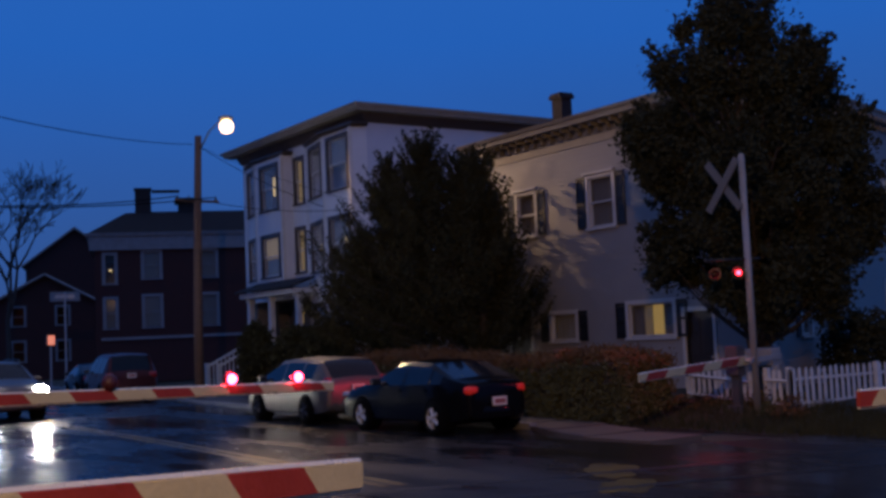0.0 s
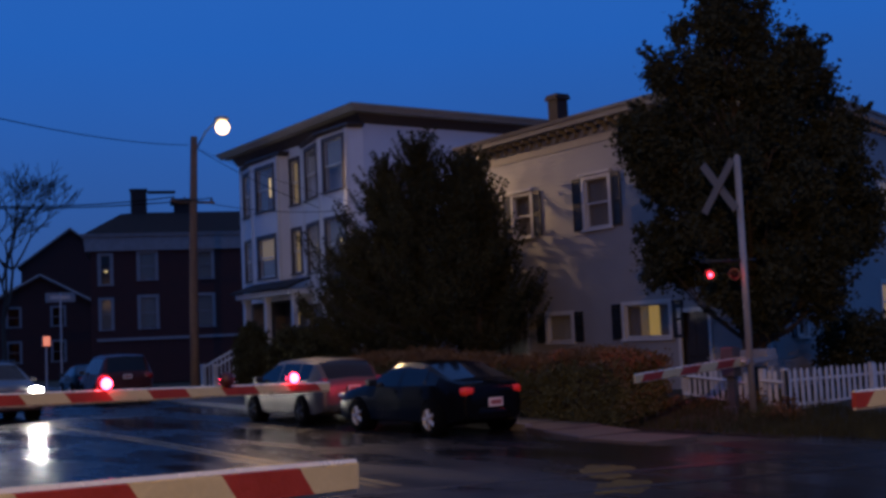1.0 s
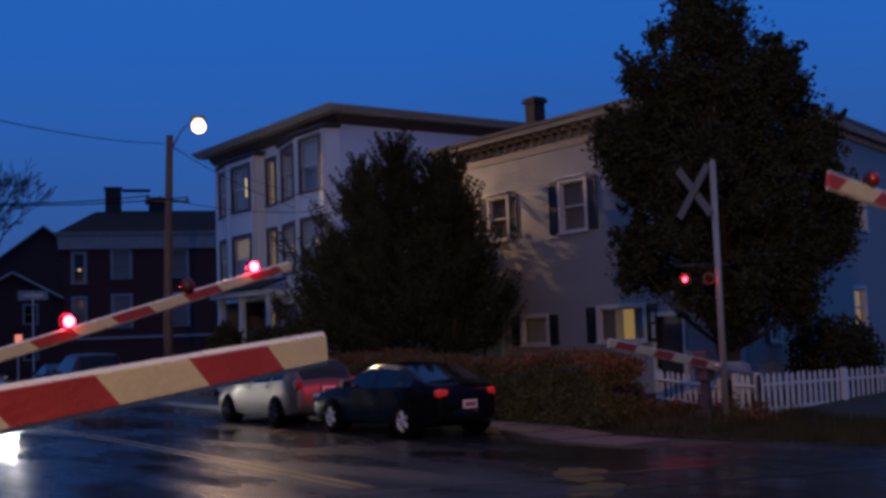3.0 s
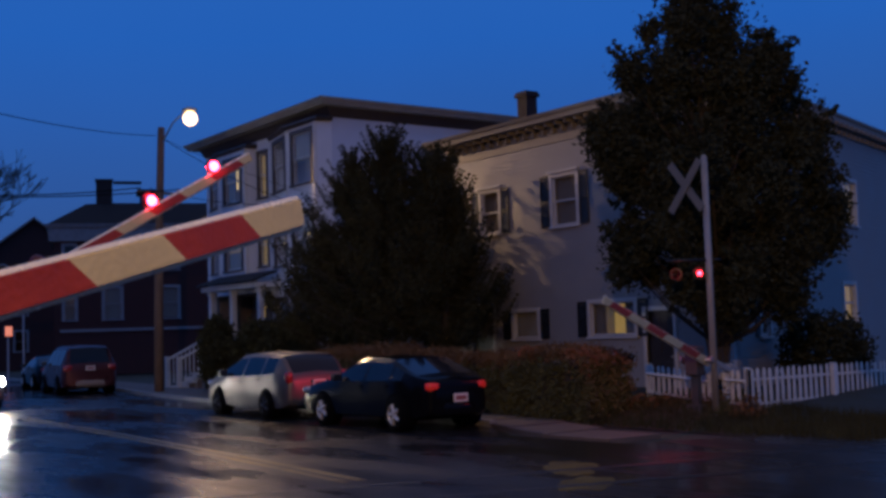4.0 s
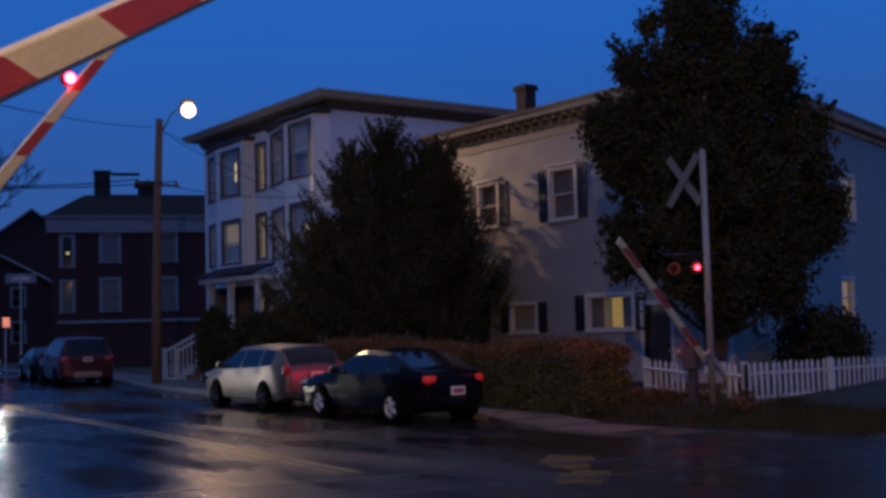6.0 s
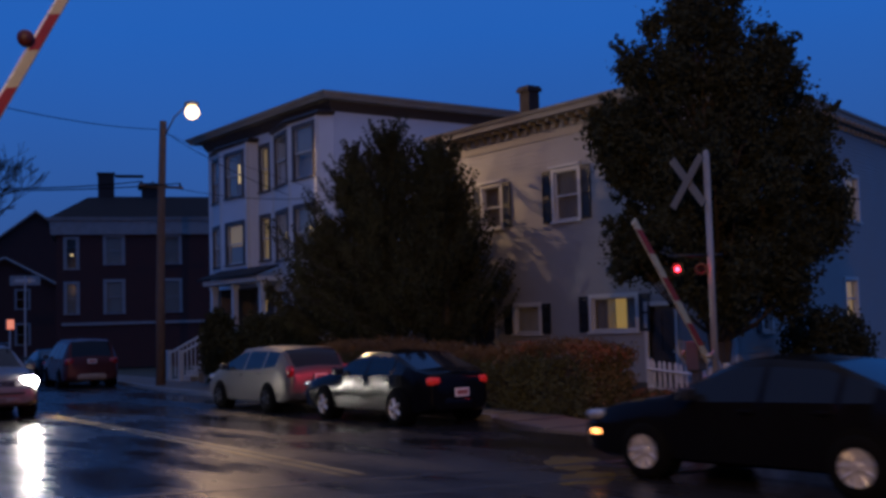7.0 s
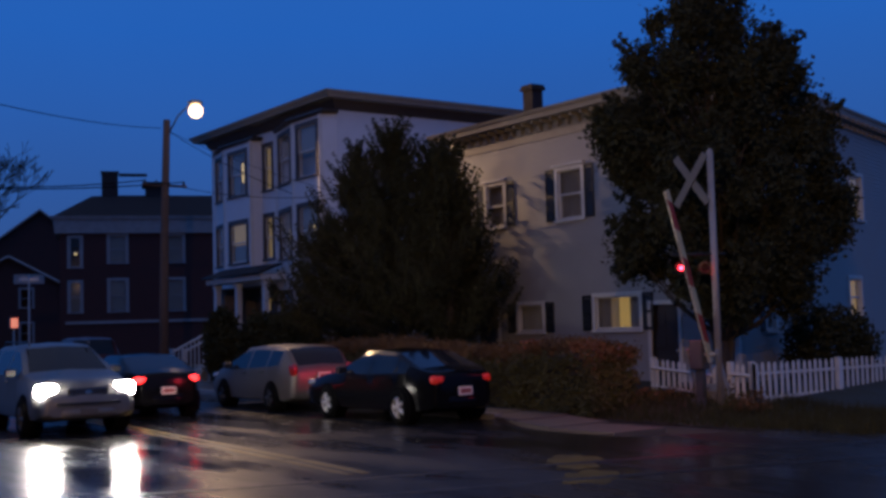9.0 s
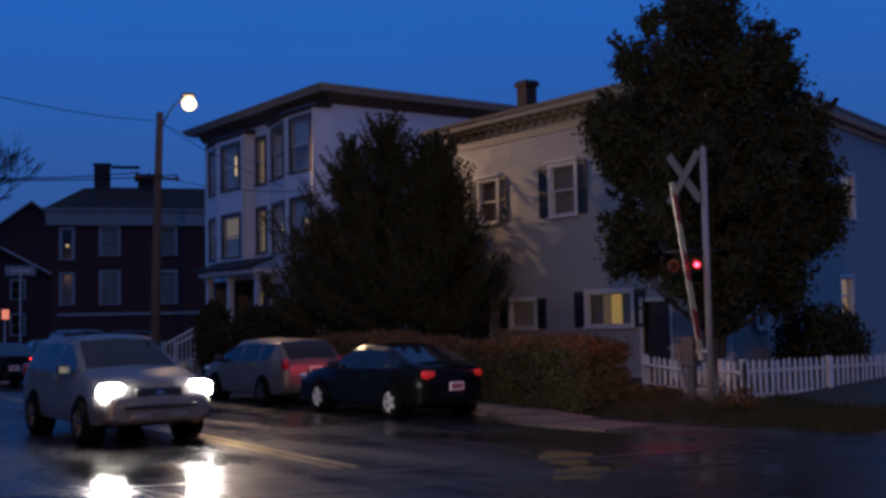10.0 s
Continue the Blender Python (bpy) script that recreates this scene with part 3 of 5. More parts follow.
# steps with white rails, down to the pavement
stair = thing("stair", pose(-41.1, 18.4, 0), "white painted wooden porch steps with slatted railings", "stair")
for i in range(5):
    bm = B()
    box(bm, 0.0, 1.1, -1.5 + i * 0.3, -1.16 + i * 0.3, 0.15 + i * 0.15 - 0.05, 0.15 + i * 0.15)
    box(bm, 0.02, 1.08, -1.46 + i * 0.3, -1.43 + i * 0.3, -0.05, 0.15 + i * 0.15 - 0.05)
    part("step", bm, M["white_trim"], stair)
for sx in (0.0, 1.1):
    bm = B()
    tube(bm, [(sx, -1.55, 1.1), (sx, 0.0, 1.85)], 0.045, seg=6)
    part("handrail", bm, M["white_trim"], stair)
    for y, z in ((-1.55, 1.2), (0.0, 1.95)):
        bm = B()
        box(bm, sx - 0.06, sx + 0.06, y - 0.06, y + 0.06, -0.05, z, 0.01)
        box(bm, sx - 0.08, sx + 0.08, y - 0.08, y + 0.08, z, z + 0.04, 0.01)
        part("newel_post", bm, M["white_trim"], stair)
    for i in range(9):
        f = (i + 0.7) / 9.6
        bm = B()
        box(bm, sx - 0.018, sx + 0.018, -1.55 + 1.55 * f - 0.018, -1.55 + 1.55 * f + 0.018, 0.12 + 0.75 * f, 1.08 + 0.75 * f)
        part("baluster", bm, M["white_trim"], stair)

# dark house down the street, with a pale cornice and a mansard roof
DH = pose(-66.87, 20.69, 0, 0, 0, 70.7)
dark = thing("house", DH, "dark red-brown two-storey house with pale cornice and mansard roof", "house")
md = Matrix.Identity(4)
dh = [(2.75, 3.7, 6.05, 7.6), (6.0, 6.95, 6.05, 7.6), (2.75, 3.7, 3.2, 5.0), (6.0, 6.95, 3.2, 5.0), (0.55, 1.15, 5.8, 7.5), (0.55, 1.15, 3.2, 4.9)]
wall(dark, md, 12, 0.0, 7.9, dh, M["brown_siding"], 0.2)
for i, h in enumerate(dh):
    pieces_window(dark, md, *h, M["dull_trim"],
                  (PANE, (M["gap_lit"], 0.42, 0.66, 0.42, 0.52)) if i == 4 else (PANE, (M["shade"], 0.05, 0.95, 0.04, 0.96)), casing=0.14)
wall(dark, wall_frame(0, 10, -90), 10, 0, 7.9, [], M["brown_siding"], 0.2)
wall(dark, wall_frame(12, 0, 90), 10, 0, 7.9, [], M["brown_siding"], 0.2)
wall(dark, wall_frame(12, 10, 180), 12, 0, 7.9, [], M["brown_siding"], 0.4)
dfoot = [Vector((0, 0)), Vector((12, 0)), Vector((12, 10)), Vector((0, 10))]
dc = Vector((6, 5))
bm = B()
slab(bm, dfoot, 7.75, 8.55, 0.35, 0.45, dc)
slab(bm, dfoot, 8.554, 8.75, 0.6, 0.7, dc)
part("cornice", bm, M["dull_trim"], dark, "pale deep cornice")
bm = B()
slab(bm, dfoot, 8.754, 10.1, 0.45, -2.3, dc)
slab(bm, dfoot, 10.104, 10.3, -2.3, -4.0, dc)
part("roof", bm, M["roofing"], dark)
bm = B()
box(bm, 0.3, 12.1, -0.12, -0.02, 2.5, 2.66)
part("band", bm, M["dull_trim"], dark)
bm = B()
box(bm, 2.35, 3.3, 1.5, 2.3, 9.0, 11.5)
box(bm, 2.3, 3.35, 1.45, 2.35, 11.5, 11.62)
part("chimney", bm, M["brick"], dark)
bm = B()
box(bm, 3.36, 5.0, 1.7, 1.95, 11.35, 11.52, 0.03)
part("flue_pipe", bm, M["brick"], dark)
bm = B()
box(bm, 4.9, 6.1, 1.6, 2.6, 9.8, 10.7)
box(bm, 4.7, 6.3, 1.4, 2.8, 10.7, 11.0, 0.05)
part("roof_vent", bm, M["roofing"], dark)


def gable_house(m, w, d, h, ridge, label, wallm, lit=()):
    g = thing("house", m, label, "house")
    holes = [(w * 0.2, w * 0.2 + 0.9, 1.4, 2.9), (w * 0.6, w * 0.6 + 0.9, 1.4, 2.9), (w * 0.2, w * 0.2 + 0.9, 4.1, 5.5), (w * 0.6, w * 0.6 + 0.9, 4.1, 5.5)]
    holes = [q for q in holes if q[3] < h]
    wall(g, Matrix.Identity(4), w, 0, h, holes, wallm, 0.2)
    for i, q in enumerate(holes):
        pieces_window(g, Matrix.Identity(4), *q, M["dull_trim"], (PANE, (M["curtain_lit"], 0.1, 0.9, 0.1, 0.9)) if i in lit else (PANE,), casing=0.12)
    wall(g, wall_frame(0, d, -90), d, 0, h, [], wallm, 0.3)
    wall(g, wall_frame(w, 0, 90), d, 0, h, [], wallm, 0.3)
    wall(g, wall_frame(w, d, 180), w, 0, h, [], wallm, 0.3)
    for y in (0.0, d - 0.2):
        bm = B()
        fa = [bm.verts.new(p) for p in ((0, y, h), (w, y, h), (w / 2, y, ridge))]
        fb = [bm.verts.new(p) for p in ((0, y + 0.2, h), (w, y + 0.2, h), (w / 2, y + 0.2, ridge))]
        bm.faces.new(fa)
        bm.faces.new(fb[::-1])
        for k in range(3):
            bm.faces.new((fa[k], fa[(k + 1) % 3], fb[(k + 1) % 3], fb[k]))
        part("gable", bm, wallm, g)
    bm = B()
    for sx in (-1, 1):
        x0 = w / 2 + sx * (w / 2 + 0.35)
        zlo = h - 0.35 * (ridge - h) / (w / 2)
        q = [(x0, -0.4, zlo), (w / 2, -0.4, ridge), (w / 2, d + 0.4, ridge), (x0, d + 0.4, zlo)]
        lo = [bm.verts.new((x, y, z + 0.01)) for x, y, z in q]
        hi = [bm.verts.new((x, y, z + 0.2)) for x, y, z in q]
        bm.faces.new(lo[::-1])
        bm.faces.new(hi)
        for k in range(4):
            bm.faces.new((lo[k], lo[(k + 1) % 4], hi[(k + 1) % 4], hi[k]))
    part("roof", bm, M["roofing"], g)
    bm = B()
    for sx in (-1, 1):
        x0 = w / 2 + sx * (w / 2 + 0.35)
        tube(bm, [(x0, -0.42, h - 0.35 * (ridge - h) / (w / 2) + 0.06), (w / 2, -0.42, ridge + 0.06)], 0.1, seg=4)
    part("bargeboard", bm, M["dull_trim"], g)
    return g


gable_house(pose(-113.4, 28.5, 0, 0, 0, 72), 9.0, 9.0, 10.5, 13.9, "dark gabled house further down the street", M["brown_siding"])
gable_house(pose(-91.2, 20.2, 0, 0, 0, 72), 8.0, 9.0, 5.7, 7.9, "low dim house with white bargeboards", M["brown_siding"])
# unseen houses added to close the street behind the viewer and darken car reflections
for k, hx in enumerate((-46, -28, -10, 8, 26)):
    gable_house(pose(hx + 15, -13.5 - (k % 2) * 1.5, 0, 0, 0, 180), 15.0, 10.0, 7.0, 10.5, "dark clapboard house across the street", M["brown_siding"])
# two more unseen sky blockers, added out of view to the right
gable_house(pose(34, 34, 0, 0, 0, -90), 16.0, 10.0, 7.0, 10.5, "dark clapboard house beyond the railway", M["brown_siding"])
gable_house(pose(34, 14, 0, 0, 0, -90), 16.0, 10.0, 7.0, 10.5, "dark clapboard house beyond the crossing", M["brown_siding"])


# ---- trees, hedge, shrubs ----
def leaf_cloud(name, pts, size, material, parent, seed, label="", flat=0.6):
    """Many small folded leaves round the given points (a vector, a spread and a number each)."""
    rng = np.random.default_rng(seed)
    num = [n for _, _, n in pts]
    mid = np.repeat(np.array([tuple(p) for p, _, _ in pts]), num, axis=0)
    wide = np.repeat(np.array([tuple(w) for _, w, _ in pts]), num, axis=0)
    q = mid + rng.normal(0, 1, mid.shape) * wide
    a = rng.normal(0, 1, q.shape)
    a /= np.linalg.norm(a, axis=1, keepdims=True) + 1e-6
    b = np.cross(a, rng.normal(0, 1, q.shape))
    b /= np.linalg.norm(b, axis=1, keepdims=True) + 1e-6
    up = np.cross(a, b)
    w = size * rng.uniform(0.6, 1.4, (len(q), 1))
    verts = np.stack([q - a * w, q + b * w * flat + up * w * 0.2, q + a * w, q - b * w * flat + up * w * 0.2], axis=1).reshape(-1, 3)
    faces = np.arange(len(verts)).reshape(-1, 4)
    me = bpy.data.meshes.new(name)
    me.from_pydata(verts.tolist(), [], faces.tolist())
    me.materials.append(material)
    ob = new(name, me)
    ob.parent = parent
    if label:
        tagged(ob, label)
    return ob


def conifer(x, y, h, r, seed, base=1.25):
    t = thing("conifer_tree", pose(x, y, 0), "dark bushy conifer with upswept ragged branch tips", "tree", "conifers beside the grey house")
    rng = random.Random(seed)
    bm = B()
    tube(bm, [(0, 0, -0.1), (0.05, 0, h * 0.5), (0, 0.03, h * 0.97)], 0.16, 0.02, 8)
    part("trunk", bm, M["bark"], t, smooth=True)
    bm = B()
    pts = []
    n = int(h * 17)
    for i in range(n):
        f = (i + 0.5) / n
        z = base + (h - base) * f
        prof = (1 - f) ** 0.95 * (0.78 + 0.22 * min(1.0, f / 0.15))
        ln = max(0.12, r * prof * rng.choice((0.5, 0.7, 0.85, 1.0, 1.12, 1.28)) * rng.uniform(0.93, 1.07))
        a = i * 2.399 + rng.uniform(-0.5, 0.5)
        rise = rng.uniform(0.3, 0.8)
        e = Vector((math.cos(a) * ln, math.sin(a) * ln, z + ln * rise * 0.8))
        tube(bm, [(0, 0, z), Vector((e.x * 0.55, e.y * 0.55, z + ln * rise * 0.3)), e], 0.025, 0.006, 4)
        out = Vector((e.x, e.y, 0)).normalized()
        for k in range(9):
            g = 0.18 + 0.82 * (k + 0.5) / 9
            c = Vector((e.x * g, e.y * g, z + ln * rise * 0.8 * g * g))
            sp = 0.05 + 0.15 * min(1.0, ln / 1.5) * (1.05 - 0.6 * g)
            pts.append((c, (sp, sp, sp * 0.8), 22))
        for k in range(4):
            q = rng.uniform(0.55, 1.0)
            s = Vector((e.x * q, e.y * q, z + ln * rise * 0.8 * q * q)) + Vector((rng.gauss(0, 0.12), rng.gauss(0, 0.12), 0))
            for u in range(6):
                pts.append((s + out * 0.06 * u + Vector((0, 0, 0.10 * u)), (0.045 - 0.006 * u,) * 3, 7))
    for u in range(9):
        pts.append((Vector((0, 0, h * 0.95 + 0.06 * u)), (0.06 - 0.005 * u,) * 3, 10))
    part("branchwork", bm, M["bark"], t)
    leaf_cloud("crown", pts, 0.058, M["conifer"], t, seed, flat=0.28)
    return t


conifer(-26.15, 17.2, 7.0, 2.9, 3)
conifer(-23.95, 17.3, 6.1, 1.75, 5)
conifer(-24.95, 17.7, 6.35, 2.0, 12)
conifer(-28.35, 17.4, 6.7, 3.1, 8)
conifer(-30.0, 17.5, 4.7, 2.3, 9)


def broadleaf(x, y, h, turn, seed):
    """Upright crown of leafy boughs: SPAN gives its reach to either side of the stems at each height."""
    t = thing("tree", pose(x, y, 0, 0, 0, turn), "tall dark broadleaf tree with a lobed upright crown over forked stems", "tree")
    rng = random.Random(seed)
    SPAN = [(1.7, -1.5, 1.3), (2.4, -2.0, 1.9), (3.2, -2.3, 2.25), (3.8, -2.3, 2.5), (4.6, -2.1, 2.6), (5.5, -2.45, 2.25), (6.3, -2.2, 2.3),
            (7.0, -1.95, 1.8), (7.8, -1.45, 0.95), (8.5, -1.2, 0.5), (9.2, -0.85, 0.15), (9.9, -0.5, -0.15)]

    def span(z):
        for (za, la, ra), (zb, lb, rb) in zip(SPAN, SPAN[1:]):
            if z <= zb:
                f = max(0.0, (z - za) / (zb - za))
                return la + (lb - la) * f, ra + (rb - ra) * f
        return SPAN[-1][1:]

    for fx, fy, top in ((-0.9, 0.1, 6.5), (-0.25, -0.2, h * 0.93), (0.7, 0.25, 6.2)):
        bm = B()
        tube(bm, [(0.02 * fx, 0.02 * fy, -0.1), (0.10 * fx, 0.1 * fy, 0.8), (0.35 * fx, 0.4 * fy, 2.2), (0.8 * fx, fy, 4.4), (fx, fy, top)], 0.13, 0.025, 9)
        part("stem", bm, M["bark"], t, smooth=True)
    bm = B()
    pts = []
    made = 0
    while made < 124:
        z = rng.uniform(2.0, 9.75)
        l, r = span(z)
        if rng.random() > (r - l) / 5.2 + 0.1:
            continue
        made += 1
        a = made * 2.399 + rng.uniform(-0.5, 0.5)
        lobe = rng.uniform(0.22, 0.52) * (1.0 if z < 7 else 0.65)
        reach = rng.choice((0.5, 0.8, 0.95, 1.0, 1.0, 1.06))
        mx, half = (l + r) / 2, (r - l) / 2
        c = Vector((mx + math.cos(a) * max(0.1, half * reach - lobe), math.sin(a) * max(0.1, half * 0.8 * reach - lobe), z))
        zr = max(1.3, z - 0.9 - 0.5 * half)
        root = Vector((0.25 * mx, 0, zr))
        tube(bm, [root, root.lerp(c, 0.55) + Vector((0, 0, -0.15)), c], 0.04, 0.01, 5)
        n = int(12 + 46 * lobe)
        for i in range(n):
            v = Vector((rng.gauss(0, 1), rng.gauss(0, 1), rng.gauss(0, 1))).normalized()
            k = lobe * rng.uniform(0.45, 1.08)
            w = rng.uniform(0.06, 0.13)
            pts.append((c + Vector((v.x * k, v.y * k, v.z * k * 1.15)), (w, w, w * 1.2), 32))
            if i % 6 == 0:
                tip = c + Vector((v.x, v.y, abs(v.z) + 0.35)) * (lobe * 1.15)
                for u in range(3):
                    pts.append((tip + Vector((v.x, v.y, 0.8)) * 0.07 * u, (0.045 - 0.01 * u,) * 3, 8))
    for i in range(44):
        z = rng.uniform(2.6, 9.0)
        l, r = span(z)
        pts.append((Vector(((l + r) / 2 + rng.uniform(-0.3, 0.3) * (r - l), rng.uniform(-0.5, 0.5), z)), (0.28, 0.28, 0.35), 330))
    part("limbwork", bm, M["bark"], t)
    leaf_cloud("crown", pts, 0.05, M["leaf"], t, seed, flat=0.62)
    return t


broadleaf(-15.85, 18.35, 9.9, 54.5, 11)


def shrub(name, x, y, rx, ry, h, material, label, seed, n=2600, size=0.05, m_top=None):
    t = thing(name, pose(x, y, 0), label, "shrub")
    rng = np.random.default_rng(seed)
    bm = B()
    for i in range(7):
        a = i * 0.9
        tube(bm, [(0.1 * math.cos(a), 0.1 * math.sin(a), -0.05), (0.6 * rx * math.cos(a), 0.6 * ry * math.sin(a), h * 0.75)], 0.03, 0.008, 5)
    part("stem", bm, M["bark"], t)
    pts = []
    for i in range(n // 10):
        v = rng.normal(0, 1, 3)
        v /= np.linalg.norm(v)
        k = rng.uniform(0.2, 1.0) ** 0.5
        pts.append(((v[0] * rx * k, v[1] * ry * k, h * 0.5 + v[2] * h * 0.5 * k), (0.07, 0.07, 0.07), 10))
    leaf_cloud("foliage", pts, size, material, t, seed)
    return t


shrub("shrub", -15.95, 21.9, 1.05, 1.05, 2.05, M["leaf"], "large rounded dark shrub behind the picket fence", 21, 9000)
for bx, by, r, h, s in ((-36.05, 16.6, 0.66, 2.65, 31), (-33.3, 16.7, 0.85, 2.4, 32), (-31.6, 16.9, 0.95, 2.5, 33)):
    shrub("arborvitae", bx, by, r, r, h, M["conifer"], "dark upright evergreen shrub beside the porch", s, 9000, 0.06)
for i in range(13):
    shrub("low_plant", -17.2 + i * 0.27 + 0.1 * math.sin(i * 5), 16.1 + 0.22 * i * 0.33 + 0.3 * math.sin(i * 3.1), 0.3, 0.3, 0.34 + 0.12 * math.sin(i * 2.3),
          M["hedge_red"] if i % 3 == 0 else M["hedge"], "low straggly plant at the edge of the garden", 60 + i, 500, 0.035)

hedge = thing("hedge", pose(0, 0, 0), "clipped garden hedge with rust-coloured tips along the pavement", "hedge")
rng = np.random.default_rng(5)
pts, top = [], []
for i in range(3600):
    x = rng.uniform(-27.5, -16.35)
    edge = min(1.0, (x + 27.6) / 0.5, (-16.25 - x) / 0.5)
    hh = (1.30 + 0.10 * math.sin(x * 0.7) + 0.05 * math.sin(x * 3.1)) * (0.62 + 0.38 * math.sqrt(max(0, edge)))
    face = rng.uniform(0, 1)
    if face < 0.55:
        y, z = 14.95 + 0.07 * math.sin(x * 2.2) + abs(rng.normal(0, 0.05)), rng.uniform(0.02, hh)
        y += 0.25 * max(0, (z / hh - 0.75)) ** 2
    elif face < 0.9:
        y, z = rng.uniform(14.98, 16.3), hh + rng.normal(0, 0.03)
    else:
        y, z = rng.uniform(15.0, 16.3), rng.uniform(0.1, hh)
        x = -16.4 + rng.normal(0, 0.06)
    (top if z > hh - 0.10 - 0.12 * rng.uniform() else pts).append(((x, y, z), (0.06, 0.06, 0.06), 16))
leaf_cloud("foliage", pts, 0.032, M["hedge"], hedge, 6)
leaf_cloud("tip_foliage", top, 0.032, M["hedge_red"], hedge, 7, "rust-coloured leaf tips")
# solid bark-coloured box behind the leaves, standing in for the hedge's shaded inside
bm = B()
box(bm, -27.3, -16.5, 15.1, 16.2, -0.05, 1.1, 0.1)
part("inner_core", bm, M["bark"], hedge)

# bare-branched tree at the far end of the street
far = thing("tree", pose(-80.5, 19.0, 0), "bare dark tree far down the street", "tree")
bm = B()
rngf = random.Random(4)


def grow(p, d, ln, r, depth):
    e = p + d * ln
    tube(bm, [p, (p + e) / 2 + Vector((rngf.gauss(0, 0.05), rngf.gauss(0, 0.05), 0)) * ln, e], max(r, 0.022), max(r * 0.6, 0.018), 5 if depth > 2 else 3)
    if depth:
        for k in range(3):
            nd = (d + Vector((rngf.gauss(0, 0.40), rngf.gauss(0, 0.40), rngf.gauss(0.1, 0.25)))).normalized()
            grow(e, nd, ln * rngf.uniform(0.6, 0.85), r * 0.6, depth - 1)


grow(Vector((0, 0, -0.1)), Vector((0, 0, 1)), 4.3, 0.24, 6)
part("limbwork", bm, M["bark"], far)


# ---- picket fence ----
fence = thing("picket_fence", Matrix.Identity(4), "white painted wooden picket fence round the garden corner", "fence")
pk = None


def run(a, b, zfun, hgt, step, broad=1.0):
    global pk
    a, b = Vector(a), Vector(b)
    d = b - a
    n = int(d.length / step)
    ang = math.degrees(math.atan2(d.y, d.x))
    rg = random.Random(int(d.length * 100))
    for i in range(n + 1):
        q = a + d * (i / n)
        if pk is None:
            pb = B()
            w = 0.033
            pr = [(-w, 0), (w, 0), (w, 0.90), (0.018, 0.955), (0, 0.97), (-0.018, 0.955), (-w, 0.90)]
            f = [pb.verts.new((x, -0.011, z)) for x, z in pr]
            g = [pb.verts.new((x, 0.011, z)) for x, z in pr]
            pb.faces.new(f)
            pb.faces.new(g[::-1])
            for k in range(7):
                pb.faces.new((f[k], g[k], g[(k + 1) % 7], f[(k + 1) % 7]))
            pk = mesh_of("picket", pb, M["picket"])
        ob = new("picket", pk)
        ob.parent = fence
        ob.matrix_basis = pose(q.x, q.y, zfun(i / n) + rg.uniform(-0.015, 0.015), rg.uniform(-1, 1), rg.uniform(-1.6, 1.6), ang) @ Matrix.Diagonal((broad, 1, hgt / 0.97, 1))
    for zz in (0.22, 0.68):
        rb = B()
        o = Vector((-d.y, d.x)).normalized() * 0.035
        tube(rb, [(*(a + o), zfun(0) + zz * hgt / 0.9), (*(b + o), zfun(1) + zz * hgt / 0.9)], 0.032, seg=4)
        part("rail", rb, M["picket"], fence)
    m = max(1, int(d.length / 2.2))
    for i in range(m + 1):
        q = a + d * (i / m)
        rb = B()
        box(rb, q.x - 0.05, q.x + 0.05, q.y - 0.01, q.y + 0.09, zfun(i / m) - 0.2, zfun(i / m) + hgt + 0.02, 0.01)
        part("post", rb, M["picket"], fence)


run((-14.2, 17.1), (-15.15, 23.6), lambda f: 0.06 - 0.08 * f, 0.89, 0.215, 1.3)
run((-14.2, 17.1), (-14.62, 17.0), lambda f: 0.08 + 0.03 * f, 0.84, 0.14)
run((-15.0, 17.0), (-16.6, 17.0), lambda f: 0.16 + 0.14 * f, 0.72, 0.145)
# garden bank behind the fence
def ease(f):
    f = min(1.0, max(0.0, f))
    return f * f * (3 - 2 * f)


def bank(x, y):
    return 0.34 * ease((y - 15.25) / 1.3) * ease((-13.0 - x) / 1.5) * (0.45 + 0.55 * ease((-14.2 - x) / 1.0)) + 0.08 * ease((y - 16) / 3)


bm = B()
nx, ny = 60, 40
grid = [[bm.verts.new((-28 + 18 * i / nx, 15.05 + 40 * (j / ny) ** 1.5,
                       -0.04 + bank(-28 + 18 * i / nx, 15.05 + 40 * (j / ny) ** 1.5) +
                       0.02 * noise.noise(Vector((i * 0.9, j * 0.9, 0)))))
         for i in range(nx + 1)] for j in range(ny + 1)]
for j in range(ny):
    for i in range(nx):
        bm.faces.new((grid[j][i], grid[j][i + 1], grid[j + 1][i + 1], grid[j + 1][i]))
solid("lawn", bm, M["soil"], "dark sloping garden lawn and soil", kind="structure", smooth=True)
rng = np.random.default_rng(77)
gv, gf = [], []
for i in range(9000):
    x, y = rng.uniform(-16.4, -10.5), rng.uniform(15.1, 18.5)
    a, hh = rng.uniform(0, 6.28), rng.uniform(0.05, 0.16)
    k = len(gv)
    z0 = bank(x, y) - 0.05
    gv += [(x - 0.008 * math.cos(a), y - 0.008 * math.sin(a), z0), (x + 0.008 * math.cos(a), y + 0.008 * math.sin(a), z0),
           (x + rng.normal(0, 0.04), y + rng.normal(0, 0.04), z0 + hh + 0.08)]
    gf.append((k, k + 1, k + 2))
me = bpy.data.meshes.new("grass")
me.from_pydata(gv, [], gf)
me.materials.append(M["conifer"])
tagged(new("grass", me), "rough wet grass beside the railway", "grass", kind="stuff")


